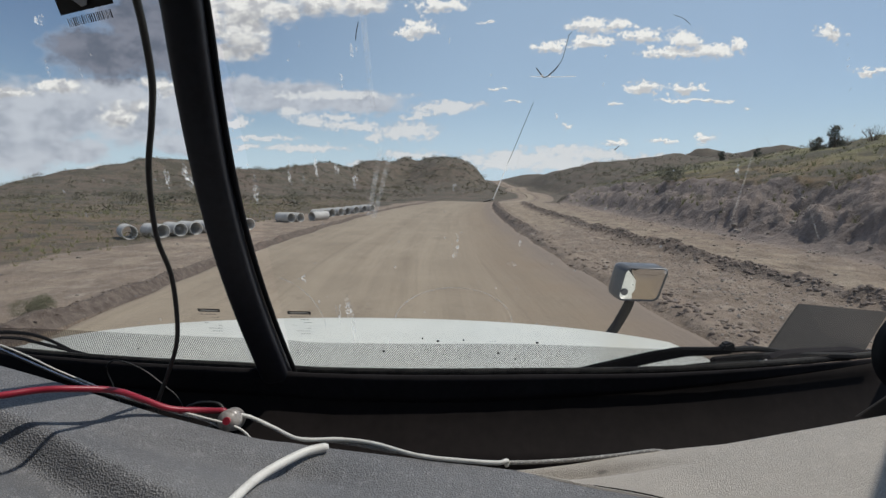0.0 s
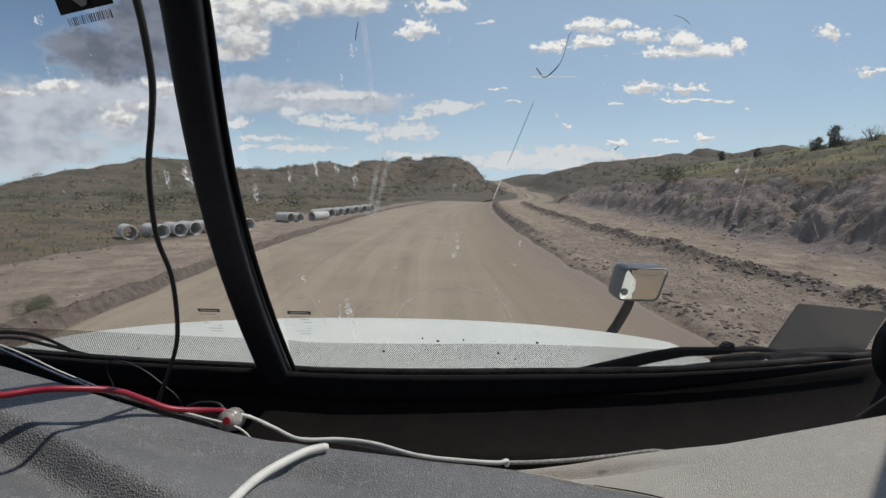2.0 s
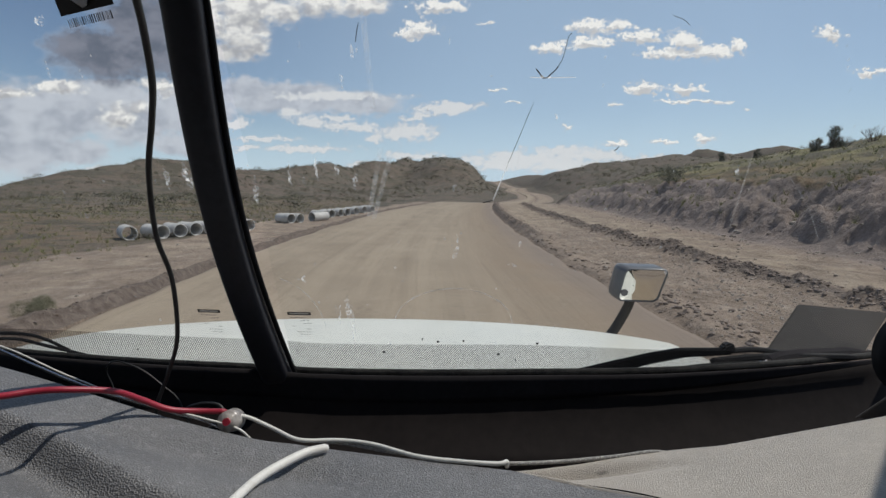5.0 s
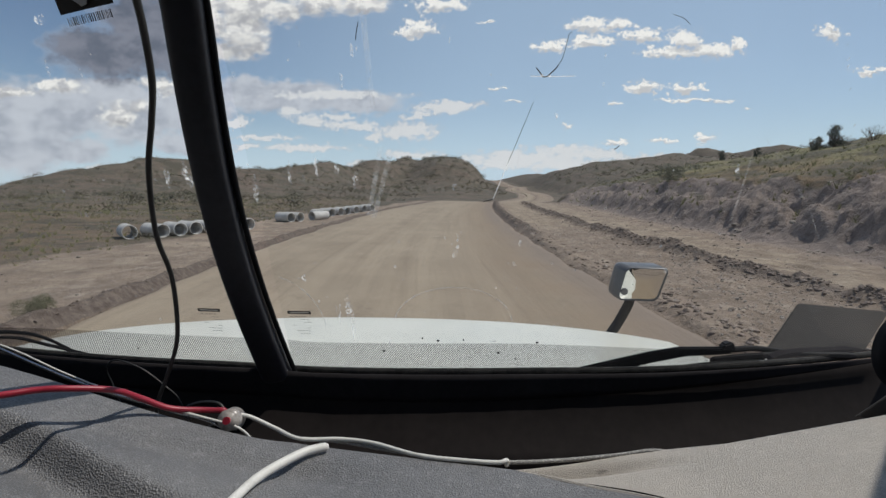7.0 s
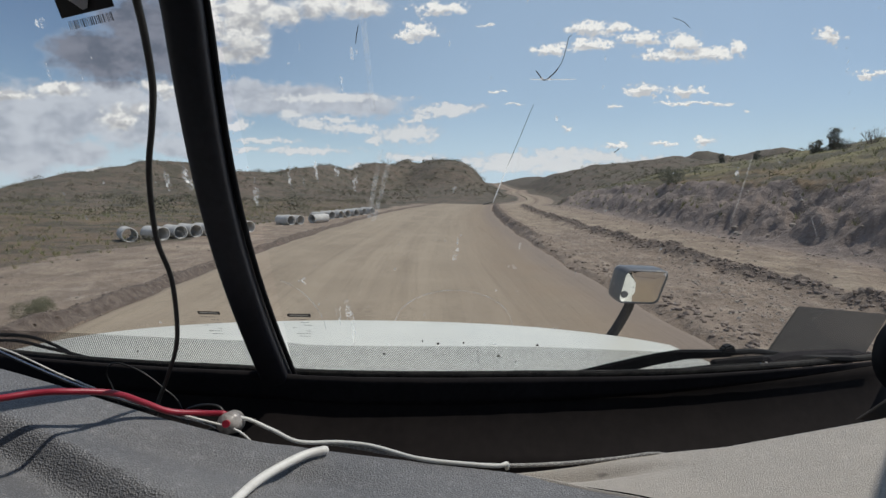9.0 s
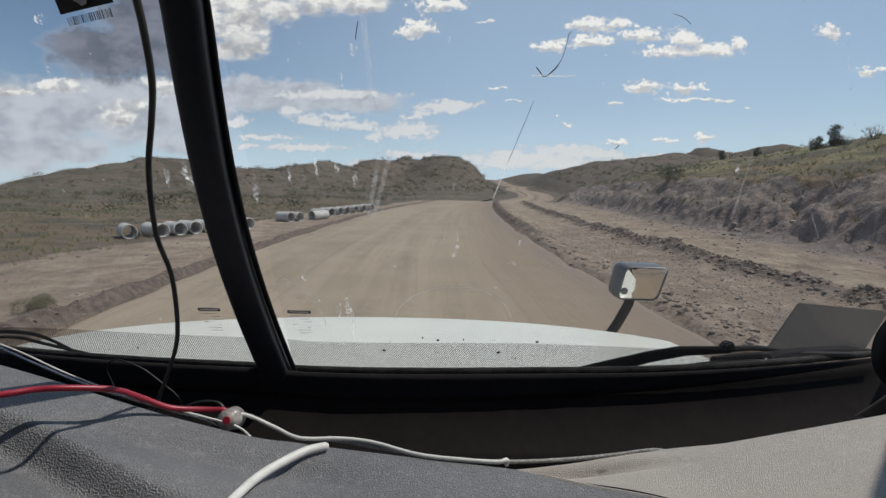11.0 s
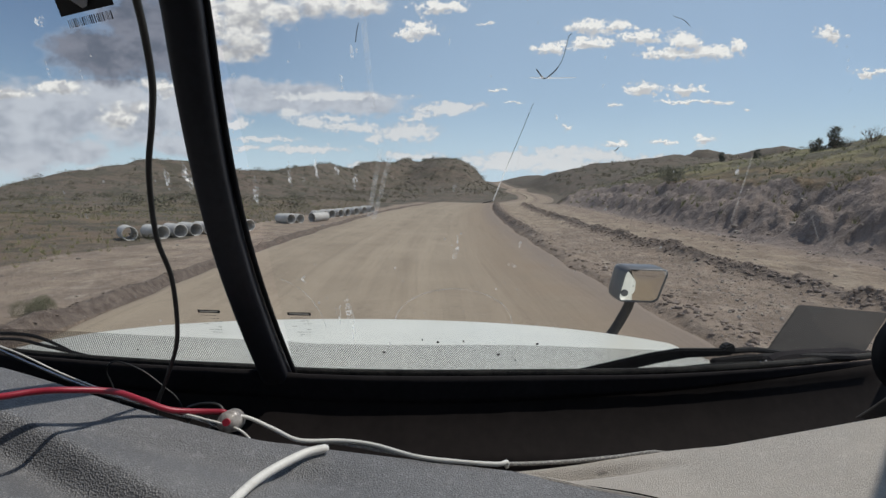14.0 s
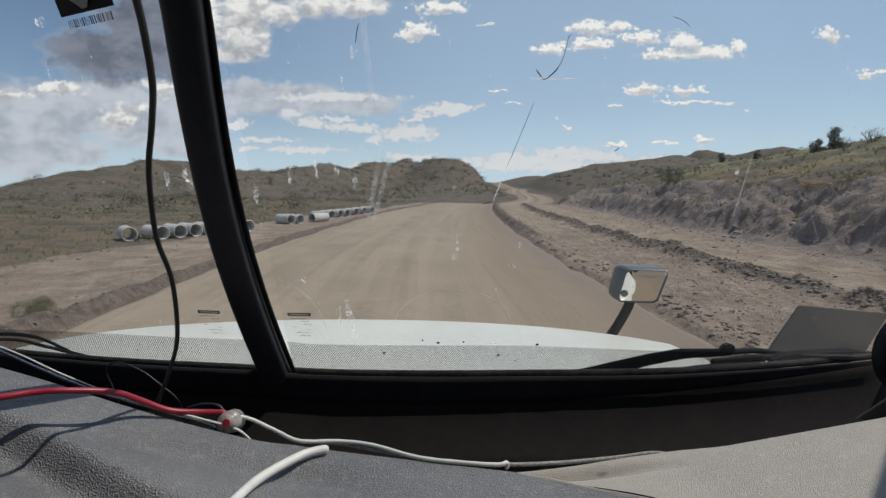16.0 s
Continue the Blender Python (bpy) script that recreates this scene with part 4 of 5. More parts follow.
def hood_top(u, v):
    x = HX + u * (1.38 - 0.10 * max(0, v - 1.9))
    return Vector((x, v, hood_z(x, v)))


hood = part("hood", sheet(hood_top, lin(-1, 1, 41), lin(1.22, 2.62, 36), -0.025), M_WHITE_PAINT, truck, "glossy white hood with dust and specks", True)
part("grille_front", sheet(lambda u, z: Vector((CX + u * 1.2, 2.60 - 0.03 * u * u, z)), lin(-1, 1, 15), lin(0.75, hood_z(CX, 2.6) - 0.06, 8), 0.03), M_BLACK_RUBBER, truck)
for sgn in (-1, 1):
    part("fender", sheet(lambda y, z: Vector((CX + sgn * (1.285 - 0.03 * (1.9 - z)), y, z)), lin(1.0, 2.58, 12), lin(0.9, 1.45, 10), 0.03 * sgn), M_WHITE_PAINT, truck)
part("bumper", block(CX - 1.22, CX + 1.22, 2.60, 2.78, 0.45, 0.78, 0.03), M_CHROME, truck)
part("chassis", block(CX - 0.5, CX + 0.5, -1.6, 2.55, 0.55, 0.95, 0.02), M_BLACK_RUBBER, truck)


def wheel(x, y):
    bm = bmesh.new()
    seg = 40
    prof = ((0.28, -0.13), (0.47, -0.15), (0.515, -0.12), (0.52, 0.0), (0.515, 0.12), (0.47, 0.15), (0.28, 0.13))
    rings = [[bm.verts.new((x + o, y + r * math.cos(a), 0.53 + r * math.sin(a))) for a in (2 * math.pi * k / seg for k in range(seg))] for r, o in prof]
    for i in range(len(rings)):
        a, b = rings[i], rings[(i + 1) % len(rings)]
        for k in range(seg):
            bm.faces.new((a[k], a[(k + 1) % seg], b[(k + 1) % seg], b[k]))
    bmesh.ops.recalc_face_normals(bm, faces=bm.faces[:])
    w = part("wheel", bm, M_TYRE, truck, "black tyre on a steel rim")
    rim = bmesh.new()
    bmesh.ops.create_cone(rim, cap_ends=True, segments=32, radius1=0.285, radius2=0.285, depth=0.2, matrix=Matrix.Translation((x, y, 0.53)) @ Matrix.Rotation(radians(90), 4, "Y"))
    part("rim", rim, M_CHROME, w)


for wx in (CX - 1.05, CX + 1.05):
    for wy in (1.75, -1.1):
        wheel(wx, wy)

# cab shell: floor, back, roof, doors with open window holes
part("cab_floor", block(CX - 1.3, CX + 1.42, -1.35, 1.05, 0.98, 1.04, 0.005), M_LINING, truck)
part("cab_back", block(CX - 1.3, CX + 1.42, -1.40, -1.34, 1.0, 3.29, 0.01), M_LINING, truck)
part("roof", block(CX - 1.33, CX + 1.50, -1.42, 0.41, 3.26, 3.32, 0.015), M_LINING, truck)
for sx in (CX - 1.33, CX + 1.46):
    part("door_panel", block(sx - 0.03, sx + 0.03, -1.38, 1.0, 1.0, 2.0, 0.01), M_LINING, truck)
    part("door_pillar", block(sx - 0.03, sx + 0.03, -1.38, -0.35, 2.0, 3.26, 0.01), M_LINING, truck)
    part("corner_pillar", tube([(sx, base_y(sx) - 0.02, 2.0), (sx, base_y(sx) - 0.28, 2.5), (sx, base_y(sx) - 0.665, 3.27)], 0.035, 10, None, 6), M_POST, truck)
for sx, sg in ((CX - 1.33, -1), (CX + 1.46, 1)):
    part("door_skin", block(min(sx + sg * 0.032, sx + sg * 0.05), max(sx + sg * 0.032, sx + sg * 0.05), -1.40, 1.05, 0.95, 1.99, 0.004), M_WHITE_PAINT, truck)
    part("rear_skin", block(min(sx + sg * 0.032, sx + sg * 0.05), max(sx + sg * 0.032, sx + sg * 0.05), -1.40, -0.36, 1.992, 3.27, 0.004), M_WHITE_PAINT, truck)
part("back_skin", block(CX - 1.36, CX + 1.49, -1.425, -1.405, 0.95, 3.25, 0.004), M_WHITE_PAINT, truck)
part("roof_skin", block(CX - 1.36, CX + 1.53, -1.43, 0.43, 3.323, 3.35, 0.01), M_WHITE_PAINT, truck)
part("firewall", block(CX - 1.28, CX + 1.28, 1.02, 1.06, 1.0, 1.85, 0.005), M_BLACK_VINYL, truck)

# windscreen: two panes, centre post, foot gasket
GL, GR = CX - 1.30, CX + 1.43
for nm, x0, x1 in (("windscreen_pane", GL, CX - 0.03), ("windscreen_pane", CX + 0.03, GR)):
    pane = part(nm, sheet(lambda x, s: on_glass(x, s), lin(x0, x1, 30), lin(-0.014, 1.21, 24)), M_GLASS, truck, "dusty cracked windscreen glass", True)
    pane.visible_shadow = False
    frit = part("dotted_band", sheet(lambda x, s: on_glass(x, 0.006 - foot_drop(x) + s * (0.072 - 0.075 * max(0.0, abs(x - CX) - 0.42) ** 1.5), 0.004), lin(max(x0, CX - 0.98), min(x1, 0.70), 28), lin(0, 1, 5)), M_FRIT, pane, "band of fine black dots")
    frit.visible_shadow = False


def gasket(x0, x1, s, rad):
    return tube([on_glass(x, s - (foot_drop(x) if s < 0.5 else 0.0), 0.0) for x in lin(x0, x1, 19)], rad, 10, None, 3)


part("foot_gasket", gasket(GL, GR, 0.002, 0.0078), M_GASKET, truck, "black rubber windscreen gasket")
part("head_gasket", gasket(GL, GR, 1.22, 0.02), M_BLACK_RUBBER, truck)


def post_section(k, a):
    """Centre post: a flat rounded bar that follows the raked glass."""
    s = 1.26 * k - 0.02
    c = on_glass(CX + 0.0005 - 0.030 * math.sin(min(1.0, k / 0.534) * math.pi) , s, 0.02)
    ca, sa = math.cos(a), math.sin(a)
    ex = math.copysign(abs(ca) ** 0.55, ca) * (0.0275 + 0.003 * max(0.0, 1 - 2.72 * k))
    ey = math.copysign(abs(sa) ** 0.55, sa) * 0.020
    return c + Vector((ex, -ey * 0.887, -ey * 0.461))


part("centre_post", sheet(post_section, lin(0, 1, 36), [2 * math.pi * k / 24 for k in range(25)]), M_POST, truck, "black windscreen centre post", True)
part("post_seal", tube([on_glass(CX + 0.0275 + 0.0100 * max(0.0, 1 - 1.3 * k) - 0.030 * math.sin(min(1.0, k / 0.534) * math.pi), 1.26 * k - 0.02, 0.012) for k in lin(0, 1, 17)], 0.0052, 8, None, 3), M_BLACK_RUBBER, truck)

# cowl well and dash
part("cowl_face", sheet(lambda x, k: Vector((x, base_y(x) - 0.012 - 0.10 * k * k, 2.012 - foot_drop(x) - 0.15 * k)), lin(GL, GR, 24), lin(0, 1, 8), 0.012), M_BLACK_VINYL, truck, "black cowl below the windscreen", True)
# Added strip: it covers the sunlit top of the cowl to darken it.
part("cowl_dark_strip", sheet(lambda x, k: Vector((x, base_y(x) - 0.031 + 0.002 * k, 2.028 - foot_drop(x) - (0.060 - 0.052 * max(0.0, x) ** 1.1) * k)), lin(GL, 0.98, 26), lin(0, 1, 5), 0.004), M_MATT_BLACK, truck, "matt black strip added under the windscreen gasket to darken the upper cowl", True)
part("cowl_well", sheet(lambda x, k: Vector((x, 0.60 + (base_y(x) - 0.10 - 0.60) * k, 1.865)), lin(GL, GR, 12), lin(0, 1, 6), 0.012), M_BLACK_VINYL, truck, "black well behind the dash")


def ease(a, b, x):
    t = min(1.0, max(0.0, (x - a) / (b - a)))
    return t * t * (3 - 2 * t)


def grey_edge(x):
    """The grey pad's far rim."""
    return 0.80 - 0.225 * min(0.34, max(0.0, x + 0.24)) + 0.02 * ease(-0.4, -0.7, x)


def dash_rise(x):
    d = -0.27 - x
    g = 0.28 * (d + math.sqrt(d * d + 0.002)) / 2
    return 2.0 + g


def beige_rise(x):
    d = x - 0.20
    return 2.0 + 0.192 * (d + math.sqrt(d * d + 0.0008)) / 2


def grey_pad(x, q):
    """Top of the grey pad: rolled far rim, flat shelf, then two soft steps down towards the seat."""
    e = grey_edge(x)
    y = e - q
    z = dash_rise(x) + beige_rise(x) - 2.0
    z -= 0.05 * (1 - ease(-0.012, 0.018, q)) ** 2
    n = 0.115 + 0.068 * ease(-0.6, -0.26, x)
    z -= 0.040 * ease(n, n + 0.042, q) - 0.014 * ease(n + 0.05, n + 0.10, q) + 0.075 * ease(n + 0.11, n + 0.25, q)
    z -= 0.010 * ease(-0.02, -0.22, x) * math.exp(-((q - 0.09) / 0.03) ** 2) * ease(-0.62, -0.40, x)
    return Vector((x, y, z))


QS = [-0.012, -0.009, -0.004, 0.0, 0.003, 0.006, 0.009, 0.012, 0.016, 0.020] + lin(0.025, 0.42, 66)


def grey_right(q):
    """Where the grey pad meets the beige one: a straight seam slanting towards the seat."""
    q = max(0.0, q)
    return 0.066 + 2.6 * q - 6.5 * min(q, 0.15) ** 2


part("grey_dash_pad", sheet(lambda k, q: grey_pad(-1.25 + (grey_right(q) + 1.25) * k, q), lin(0, 1, 110), QS), M_PAD_GREY, truck, "worn grey moulded dash top", True)
part("grey_pad_front", sheet(lambda k, d: Vector((-1.25 + 1.35 * k, grey_edge(-1.25 + 1.35 * k) + 0.013, dash_rise(-1.25 + 1.35 * k) - 0.05 - d)), lin(0, 1, 30), lin(0, 0.28, 4), 0.006), M_BLACK_VINYL, truck)


def beige_pad(k, q):
    x0 = grey_right(q) + 0.002
    x = x0 + (1.0 - x0) * k
    z = beige_rise(x) - 0.004 - 0.04 * (1 - ease(-0.012, 0.006, q)) ** 2
    z -= 0.020 * (1 - ease(0.20, 0.36, x)) * math.exp(-((q - 0.019 - 0.10 * max(0.0, x - 0.14)) / 0.011) ** 2)     # channel behind the rim
    return Vector((x, 0.722 + 0.017 * math.sin(min(1, max(0, x - 0.1) / 0.3) * math.pi) - q, z))


part("beige_dash_pad", sheet(beige_pad, lin(0, 1, 60), QS), M_PAD_BEIGE, truck, "beige moulded dash top", True)
part("beige_pad_front", sheet(lambda x, d: Vector((x, 0.735, beige_rise(x) - 0.04 - d)), lin(0.09, 1.0, 24), lin(0, 0.26, 4), 0.006), M_BLACK_VINYL, truck)
part("dash_seam", tube([grey_pad(grey_right(q) , q) + Vector((0.001, 0, -0.001)) for q in lin(0.005, 0.30, 12)], 0.003, 6, None, 3), M_PAD_BEIGE, truck)

# Thin grey tube drawn as the shadow a windscreen crack casts on the pad.
part("scratch_or_shadow", tube([beige_pad(k, q) + Vector((0, 0, 0.0003)) for k, q in ((0.60, 0.018), (0.615, 0.04), (0.60, 0.07), (0.56, 0.11), (0.50, 0.15))], 0.0007, 5, None, 6), M_PAD_GREY, truck)

# wipers
wr = part("wiper", slab([(0.252, 1.19, 1.965), (0.402, 1.19, 2.001), (0.48, 1.19, 2.019), (0.549, 1.19, 2.031), (0.656, 1.19, 2.031), (0.674, 1.19, 2.024), (0.673, 1.19, 2.015), (0.566, 1.19, 2.009), (0.494, 1.19, 1.995), (0.364, 1.19, 1.963)], 0.012, 0.003), M_BLACK_RUBBER, truck, "black tapered wiper arm resting at the windscreen foot")
part("knob", slab([(0.645, 1.182, 2.027), (0.649, 1.182, 2.040), (0.668, 1.182, 2.046), (0.676, 1.182, 2.036), (0.676, 1.182, 2.022)], 0.024, 0.004), M_BLACK_RUBBER, wr)
part("arm_rod", tube([(0.672, 1.20, 2.023), (0.721, 1.20, 2.026), (0.759, 1.20, 2.023), (0.804, 1.20, 2.017), (0.868, 1.20, 2.010)], 0.0075, 8, 0.8), M_BLACK_RUBBER, wr)
part("blade", tube([(0.385, 1.165, 1.966), (0.474, 1.17, 1.979), (0.532, 1.17, 1.990), (0.625, 1.17, 2.001), (0.725, 1.17, 2.006)], 0.0042, 6), M_BLACK_RUBBER, wr)
part("blade_holder", tube([(0.618, 1.18, 2.003), (0.672, 1.18, 2.009), (0.726, 1.18, 2.013), (0.802, 1.18, 2.016), (0.95, 1.18, 2.013)], 0.0095, 8), M_BLACK_RUBBER, wr)
part("nozzle", tube([(0.712, 1.155, 1.995), (0.714, 1.150, 2.014)], 0.0045, 8, None, 2), M_CHROME, wr)
part("nozzle", tube([(0.724, 1.156, 2.003), (0.728, 1.152, 2.016)], 0.0035, 8, None, 2), M_CLEAR, wr)
wl = part("wiper", tube([(-1.12, 1.25, 2.050), (-1.02, 1.23, 2.056), (-0.95, 1.215, 2.050), (-0.86, 1.185, 2.028)], 0.0055, 8, 0.6), M_BLACK_RUBBER, truck, "black wiper arm resting at the windscreen foot")
part("blade", tube([(-1.15, 1.24, 2.036), (-1.02, 1.22, 2.046), (-0.93, 1.20, 2.036), (-0.80, 1.17, 2.018)], 0.004, 6), M_BLACK_RUBBER, wl)
part("cowl_lip", tube([(0.74, base_y(0.74) + 0.03, 2.000), (0.80, base_y(0.8) + 0.03, 2.012), (1.0, base_y(1.0) + 0.03, 2.006)], 0.018, 8, None, 5), M_MATT_BLACK, truck)
part("cowl_vent", sheet(lambda x, k: Vector((x, base_y(x) + 0.01 + 0.16 * k, 2.008 - 0.05 * k - 0.05 * max(0.0, 0.80 - x) ** 0.5)), lin(0.72, 1.02, 10), lin(0, 1, 4), -0.01), M_MATT_BLACK, truck, "black cowl vent below the wiper")

# hood mirror on its stalk
MIR = Vector((0.903, 2.369, 1.966))
MT = Matrix.Translation(MIR) @ Matrix.Rotation(radians(1), 4, "Z") @ Matrix.Rotation(radians(2), 4, "Y") @ Matrix.Rotation(radians(11), 4, "X")


def rounded(w, h, r, n=6):
    out = []
    for cx, cy, a0 in ((w - r, h - r, 0), (-w + r, h - r, 90), (-w + r, -h + r, 180), (w - r, -h + r, 270)):
        out += [(cx + r * math.cos(radians(a0 + 90 * k / n)), cy + r * math.sin(radians(a0 + 90 * k / n))) for k in range(n + 1)]
    return out


def lean(x, z, k, dy, dx=0.0):
    """The mirror's outline leans: its foot sits further in than its head."""
    return MT @ Vector((x * (1 + 0.35 * z) * k + 0.17 * z * k + dx, dy, z * k))


RIM = rounded(0.095, 0.079, 0.026)


def mirror_shell():
    bm = bmesh.new()
    rings = []
    for scale, dy, dx in ((0.935, -0.012, 0.0), (0.975, -0.020, 0.0), (1.02, -0.012, 0.0), (1.03, 0.02, -0.012), (1.0, 0.06, -0.022), (0.84, 0.10, -0.026), (0.4, 0.12, -0.02)):
        rings.append([bm.verts.new(lean(x, z, scale, dy, dx)) for x, z in RIM])
    for a, b in zip(rings, rings[1:]):
        for k in range(len(a)):
            bm.faces.new((a[k], a[(k + 1) % len(a)], b[(k + 1) % len(a)], b[k]))
    bm.faces.new(rings[-1])
    bmesh.ops.recalc_face_normals(bm, faces=bm.faces[:])
    return bm


mirror = part("hood_mirror", mirror_shell(), M_HOUSING, truck, "leaning rounded mirror in a grey housing on the hood", True)
bm = bmesh.new()
BULGE = (0.945, 0.85, 0.75, 0.65, 0.55, 0.45, 0.35, 0.25, 0.15, 0.06)
rings = [[bm.verts.new(lean(x, z, k, -0.012 - 0.010 * (1 - k * k))) for x, z in RIM] for k in BULGE]
for ra_, rb_ in zip(rings, rings[1:]):
    for k in range(len(ra_)):
        bm.faces.new((ra_[k], ra_[(k + 1) % len(ra_)], rb_[(k + 1) % len(ra_)], rb_[k]))
bm.faces.new(rings[-1])
bmesh.ops.recalc_face_normals(bm, faces=bm.faces[:])
part("mirror_glass", bm, M_MIRROR, mirror, "convex mirror glass showing hood and road", True)
bm = bmesh.new()
bmesh.ops.create_cone(bm, cap_ends=True, segments=24, radius1=0.017, radius2=0.015, depth=0.004, matrix=Matrix.Translation(lean(-0.073, -0.036, 1.0, -0.018)) @ MT.to_3x3().to_4x4() @ Matrix.Rotation(radians(90), 4, "X"))
part("round_spot", bm, M_HOUSING, mirror, "small round grey disc on the mirror glass")
part("stalk", tube([(0.875, 2.42, 1.90), (0.862, 2.42, 1.85), (0.815, 2.42, 1.76), (0.762, 2.41, 1.685), (0.73, 2.40, 1.62)], 0.0225, 10), M_DARK_PANEL, mirror, "dusty dark grey stalk")

# flat dark panel at the fender, leaning back a little
PANEL = ((1.065, 1.56, 2.050), (1.338, 1.56, 2.024), (1.191, 1.47, 1.911), (0.921, 1.47, 1.934))
part("fender_panel", slab([PANEL[k] for k in (3, 2, 1, 0)], 0.012, 0.003), M_DARK_PANEL, truck, "flat dark grey panel beside the hood")
part("fender_bracket", tube([(1.10, 1.512, 1.93), (1.02, 1.50, 1.80), (0.93, 1.50, 1.74)], 0.012, 8), M_BLACK_RUBBER, truck)
part("fender_panel", slab([(1.318, 1.50, 2.040), (1.50, 1.50, 2.03), (1.48, 1.50, 1.985), (1.285, 1.50, 1.99)], 0.012, 0.004), M_DARK_PANEL, truck, "flat dark grey panel beside the hood")

# round black speaker pod at the dash end
pod = bmesh.new()
bmesh.ops.create_cone(pod, cap_ends=True, segments=36, radius1=0.075, radius2=0.068, depth=0.06, matrix=Matrix.Translation((0.757, 0.80, 2.142)) @ Matrix.Rotation(radians(90), 4, "X"))
bmesh.ops.bevel(pod, geom=[e for e in pod.edges if len(e.link_faces) == 2 and e.calc_face_angle(0) > 0.5], offset=0.012, segments=3, affect="EDGES")
pod_ob = part("round_vent", pod, M_BLACK_RUBBER, truck, "round black vent at the dash end", True)
for k in range(3):
    part("raised_mark", block(0.692 + 0.009 * k, 0.697 + 0.009 * k, 0.760, 0.766, 2.098, 2.110, 0.001), M_LINING, pod_ob)
part("dash_wedge", slab([(0.612, 0.752, 2.062), (0.80, 0.752, 2.066), (0.80, 0.752, 2.180), (0.680, 0.752, 2.112)], 0.004, 0.001), M_DARK_PANEL, truck)

# marks on the glass: cracks, printed maker's marks, splashes, streaks


def glass_line(pts, rad, mat, label, nm="crack"):
    o = part(nm, tube([on_glass(x, s, 0.003) for x, s in pts], rad, 5, None, 4), mat, truck, label)
    o.visible_shadow = False
    return o


glass_line(((0.179, 0.5955), (0.175, 0.592), (0.1735, 0.581), (0.170, 0.564), (0.1655, 0.556)), 0.00042, M_CRACK, "fine dark crack")
glass_line(((0.1655, 0.556), (0.162, 0.551), (0.1565, 0.546), (0.151, 0.5412)), 0.0009, M_CRACK, "dark crack")
glass_line(((0.151, 0.5412), (0.147, 0.5405), (0.1445, 0.541), (0.140, 0.546), (0.1335, 0.5525)), 0.0009, M_CRACK, "dark crack")
glass_line(((0.126, 0.5415), (0.150, 0.541), (0.193, 0.542)), 0.0009, M_CRACK_LIGHT, "pale crack")
glass_line(((0.135, 0.509), (0.112, 0.444), (0.103, 0.420)), 0.0004, M_CRACK, "hairline crack")
glass_line(((0.103, 0.420), (0.097, 0.402), (0.083, 0.362)), 0.0008, M_CRACK_LIGHT, "pale crack")
glass_line(((0.083, 0.362), (0.076, 0.360), (0.066, 0.358)), 0.0009, M_CRACK, "dark chip")
glass_line(((0.513, 0.465), (0.586, 0.403), (0.653, 0.344), (0.703, 0.285)), 0.00035, M_STREAK, "pale crack")
# These two lie in the glass itself: real scratches.
glass_line(((0.506, 0.435), (0.508, 0.37), (0.510, 0.314)), 0.0006, M_STREAK, "pale scratch", "scratch_or_shadow")
glass_line(((0.317, 0.618), (0.333, 0.614), (0.345, 0.607)), 0.0004, M_CRACK, "dark scratch", "scratch_or_shadow")
glass_line(((-0.116, 0.607), (-0.120, 0.595), (-0.122, 0.585)), 0.0006, M_CRACK, "dark chip")
glass_line(((0.278, 0.447), (0.274, 0.443), (0.271, 0.441)), 0.0007, M_CRACK, "dark chip")
glass_line(((0.141, 0.5435), (0.1435, 0.5425), (0.145, 0.5435)), 0.0017, M_CRACK_LIGHT, "white chip", "chip")
glass_line(((0.152, 0.5418), (0.1545, 0.5422), (0.156, 0.5428)), 0.0017, M_CRACK_LIGHT, "white chip", "chip")
# wiped arcs
glass_line([(0.02 + 0.115 * math.cos(a), 0.115 + 0.082 * math.sin(a)) for a in lin(0.05, 3.0, 12)], 0.0010, M_STREAK, "faint wiped arc", "wiped_arc")
glass_line([(-0.33 + 0.10 * math.cos(a), 0.10 + 0.12 * math.sin(a)) for a in lin(0.1, 1.3, 8)], 0.0010, M_STREAK, "faint wiped arc", "wiped_arc")
for x0, s0, x1, s1 in ((-0.098, 0.445, -0.125, 0.335), (-0.084, 0.43, -0.118, 0.33), (-0.11, 0.66, -0.105, 0.50)):
    st = part("smear", sheet(lambda k, w: on_glass(x0 + (x1 - x0) * k + w, s0 + (s1 - s0) * k, 0.003), lin(0, 1, 12), (-0.004, 0.0, 0.004)), M_STREAK, truck, "dusty smear on the glass")
    st.visible_shadow = False


def splash(x, s, w, h, seed):
    """A dried splash: a ragged thin spot with runs below it."""
    r2 = random.Random(seed)
    bm = bmesh.new()
    for k in range(5):
        cx, cs = x + r2.gauss(0, w * 0.4), s + r2.gauss(0, h * 0.4)
        n = 11
        ph = r2.random() * 6
        vs = [bm.verts.new(on_glass(cx + math.cos(a) * w * 0.24 * (1 + 0.5 * math.sin(3 * a + ph)) , cs + math.sin(a) * h * 0.5 * (1 + 0.4 * math.sin(2 * a + ph)), 0.003 + 0.0004 * k)) for a in (2 * math.pi * i / n for i in range(n))]
        bm.faces.new(vs)
    o = part("dried_splash", bm, M_SPLASH, truck, "pale dried splash on the glass")
    o.visible_shadow = False


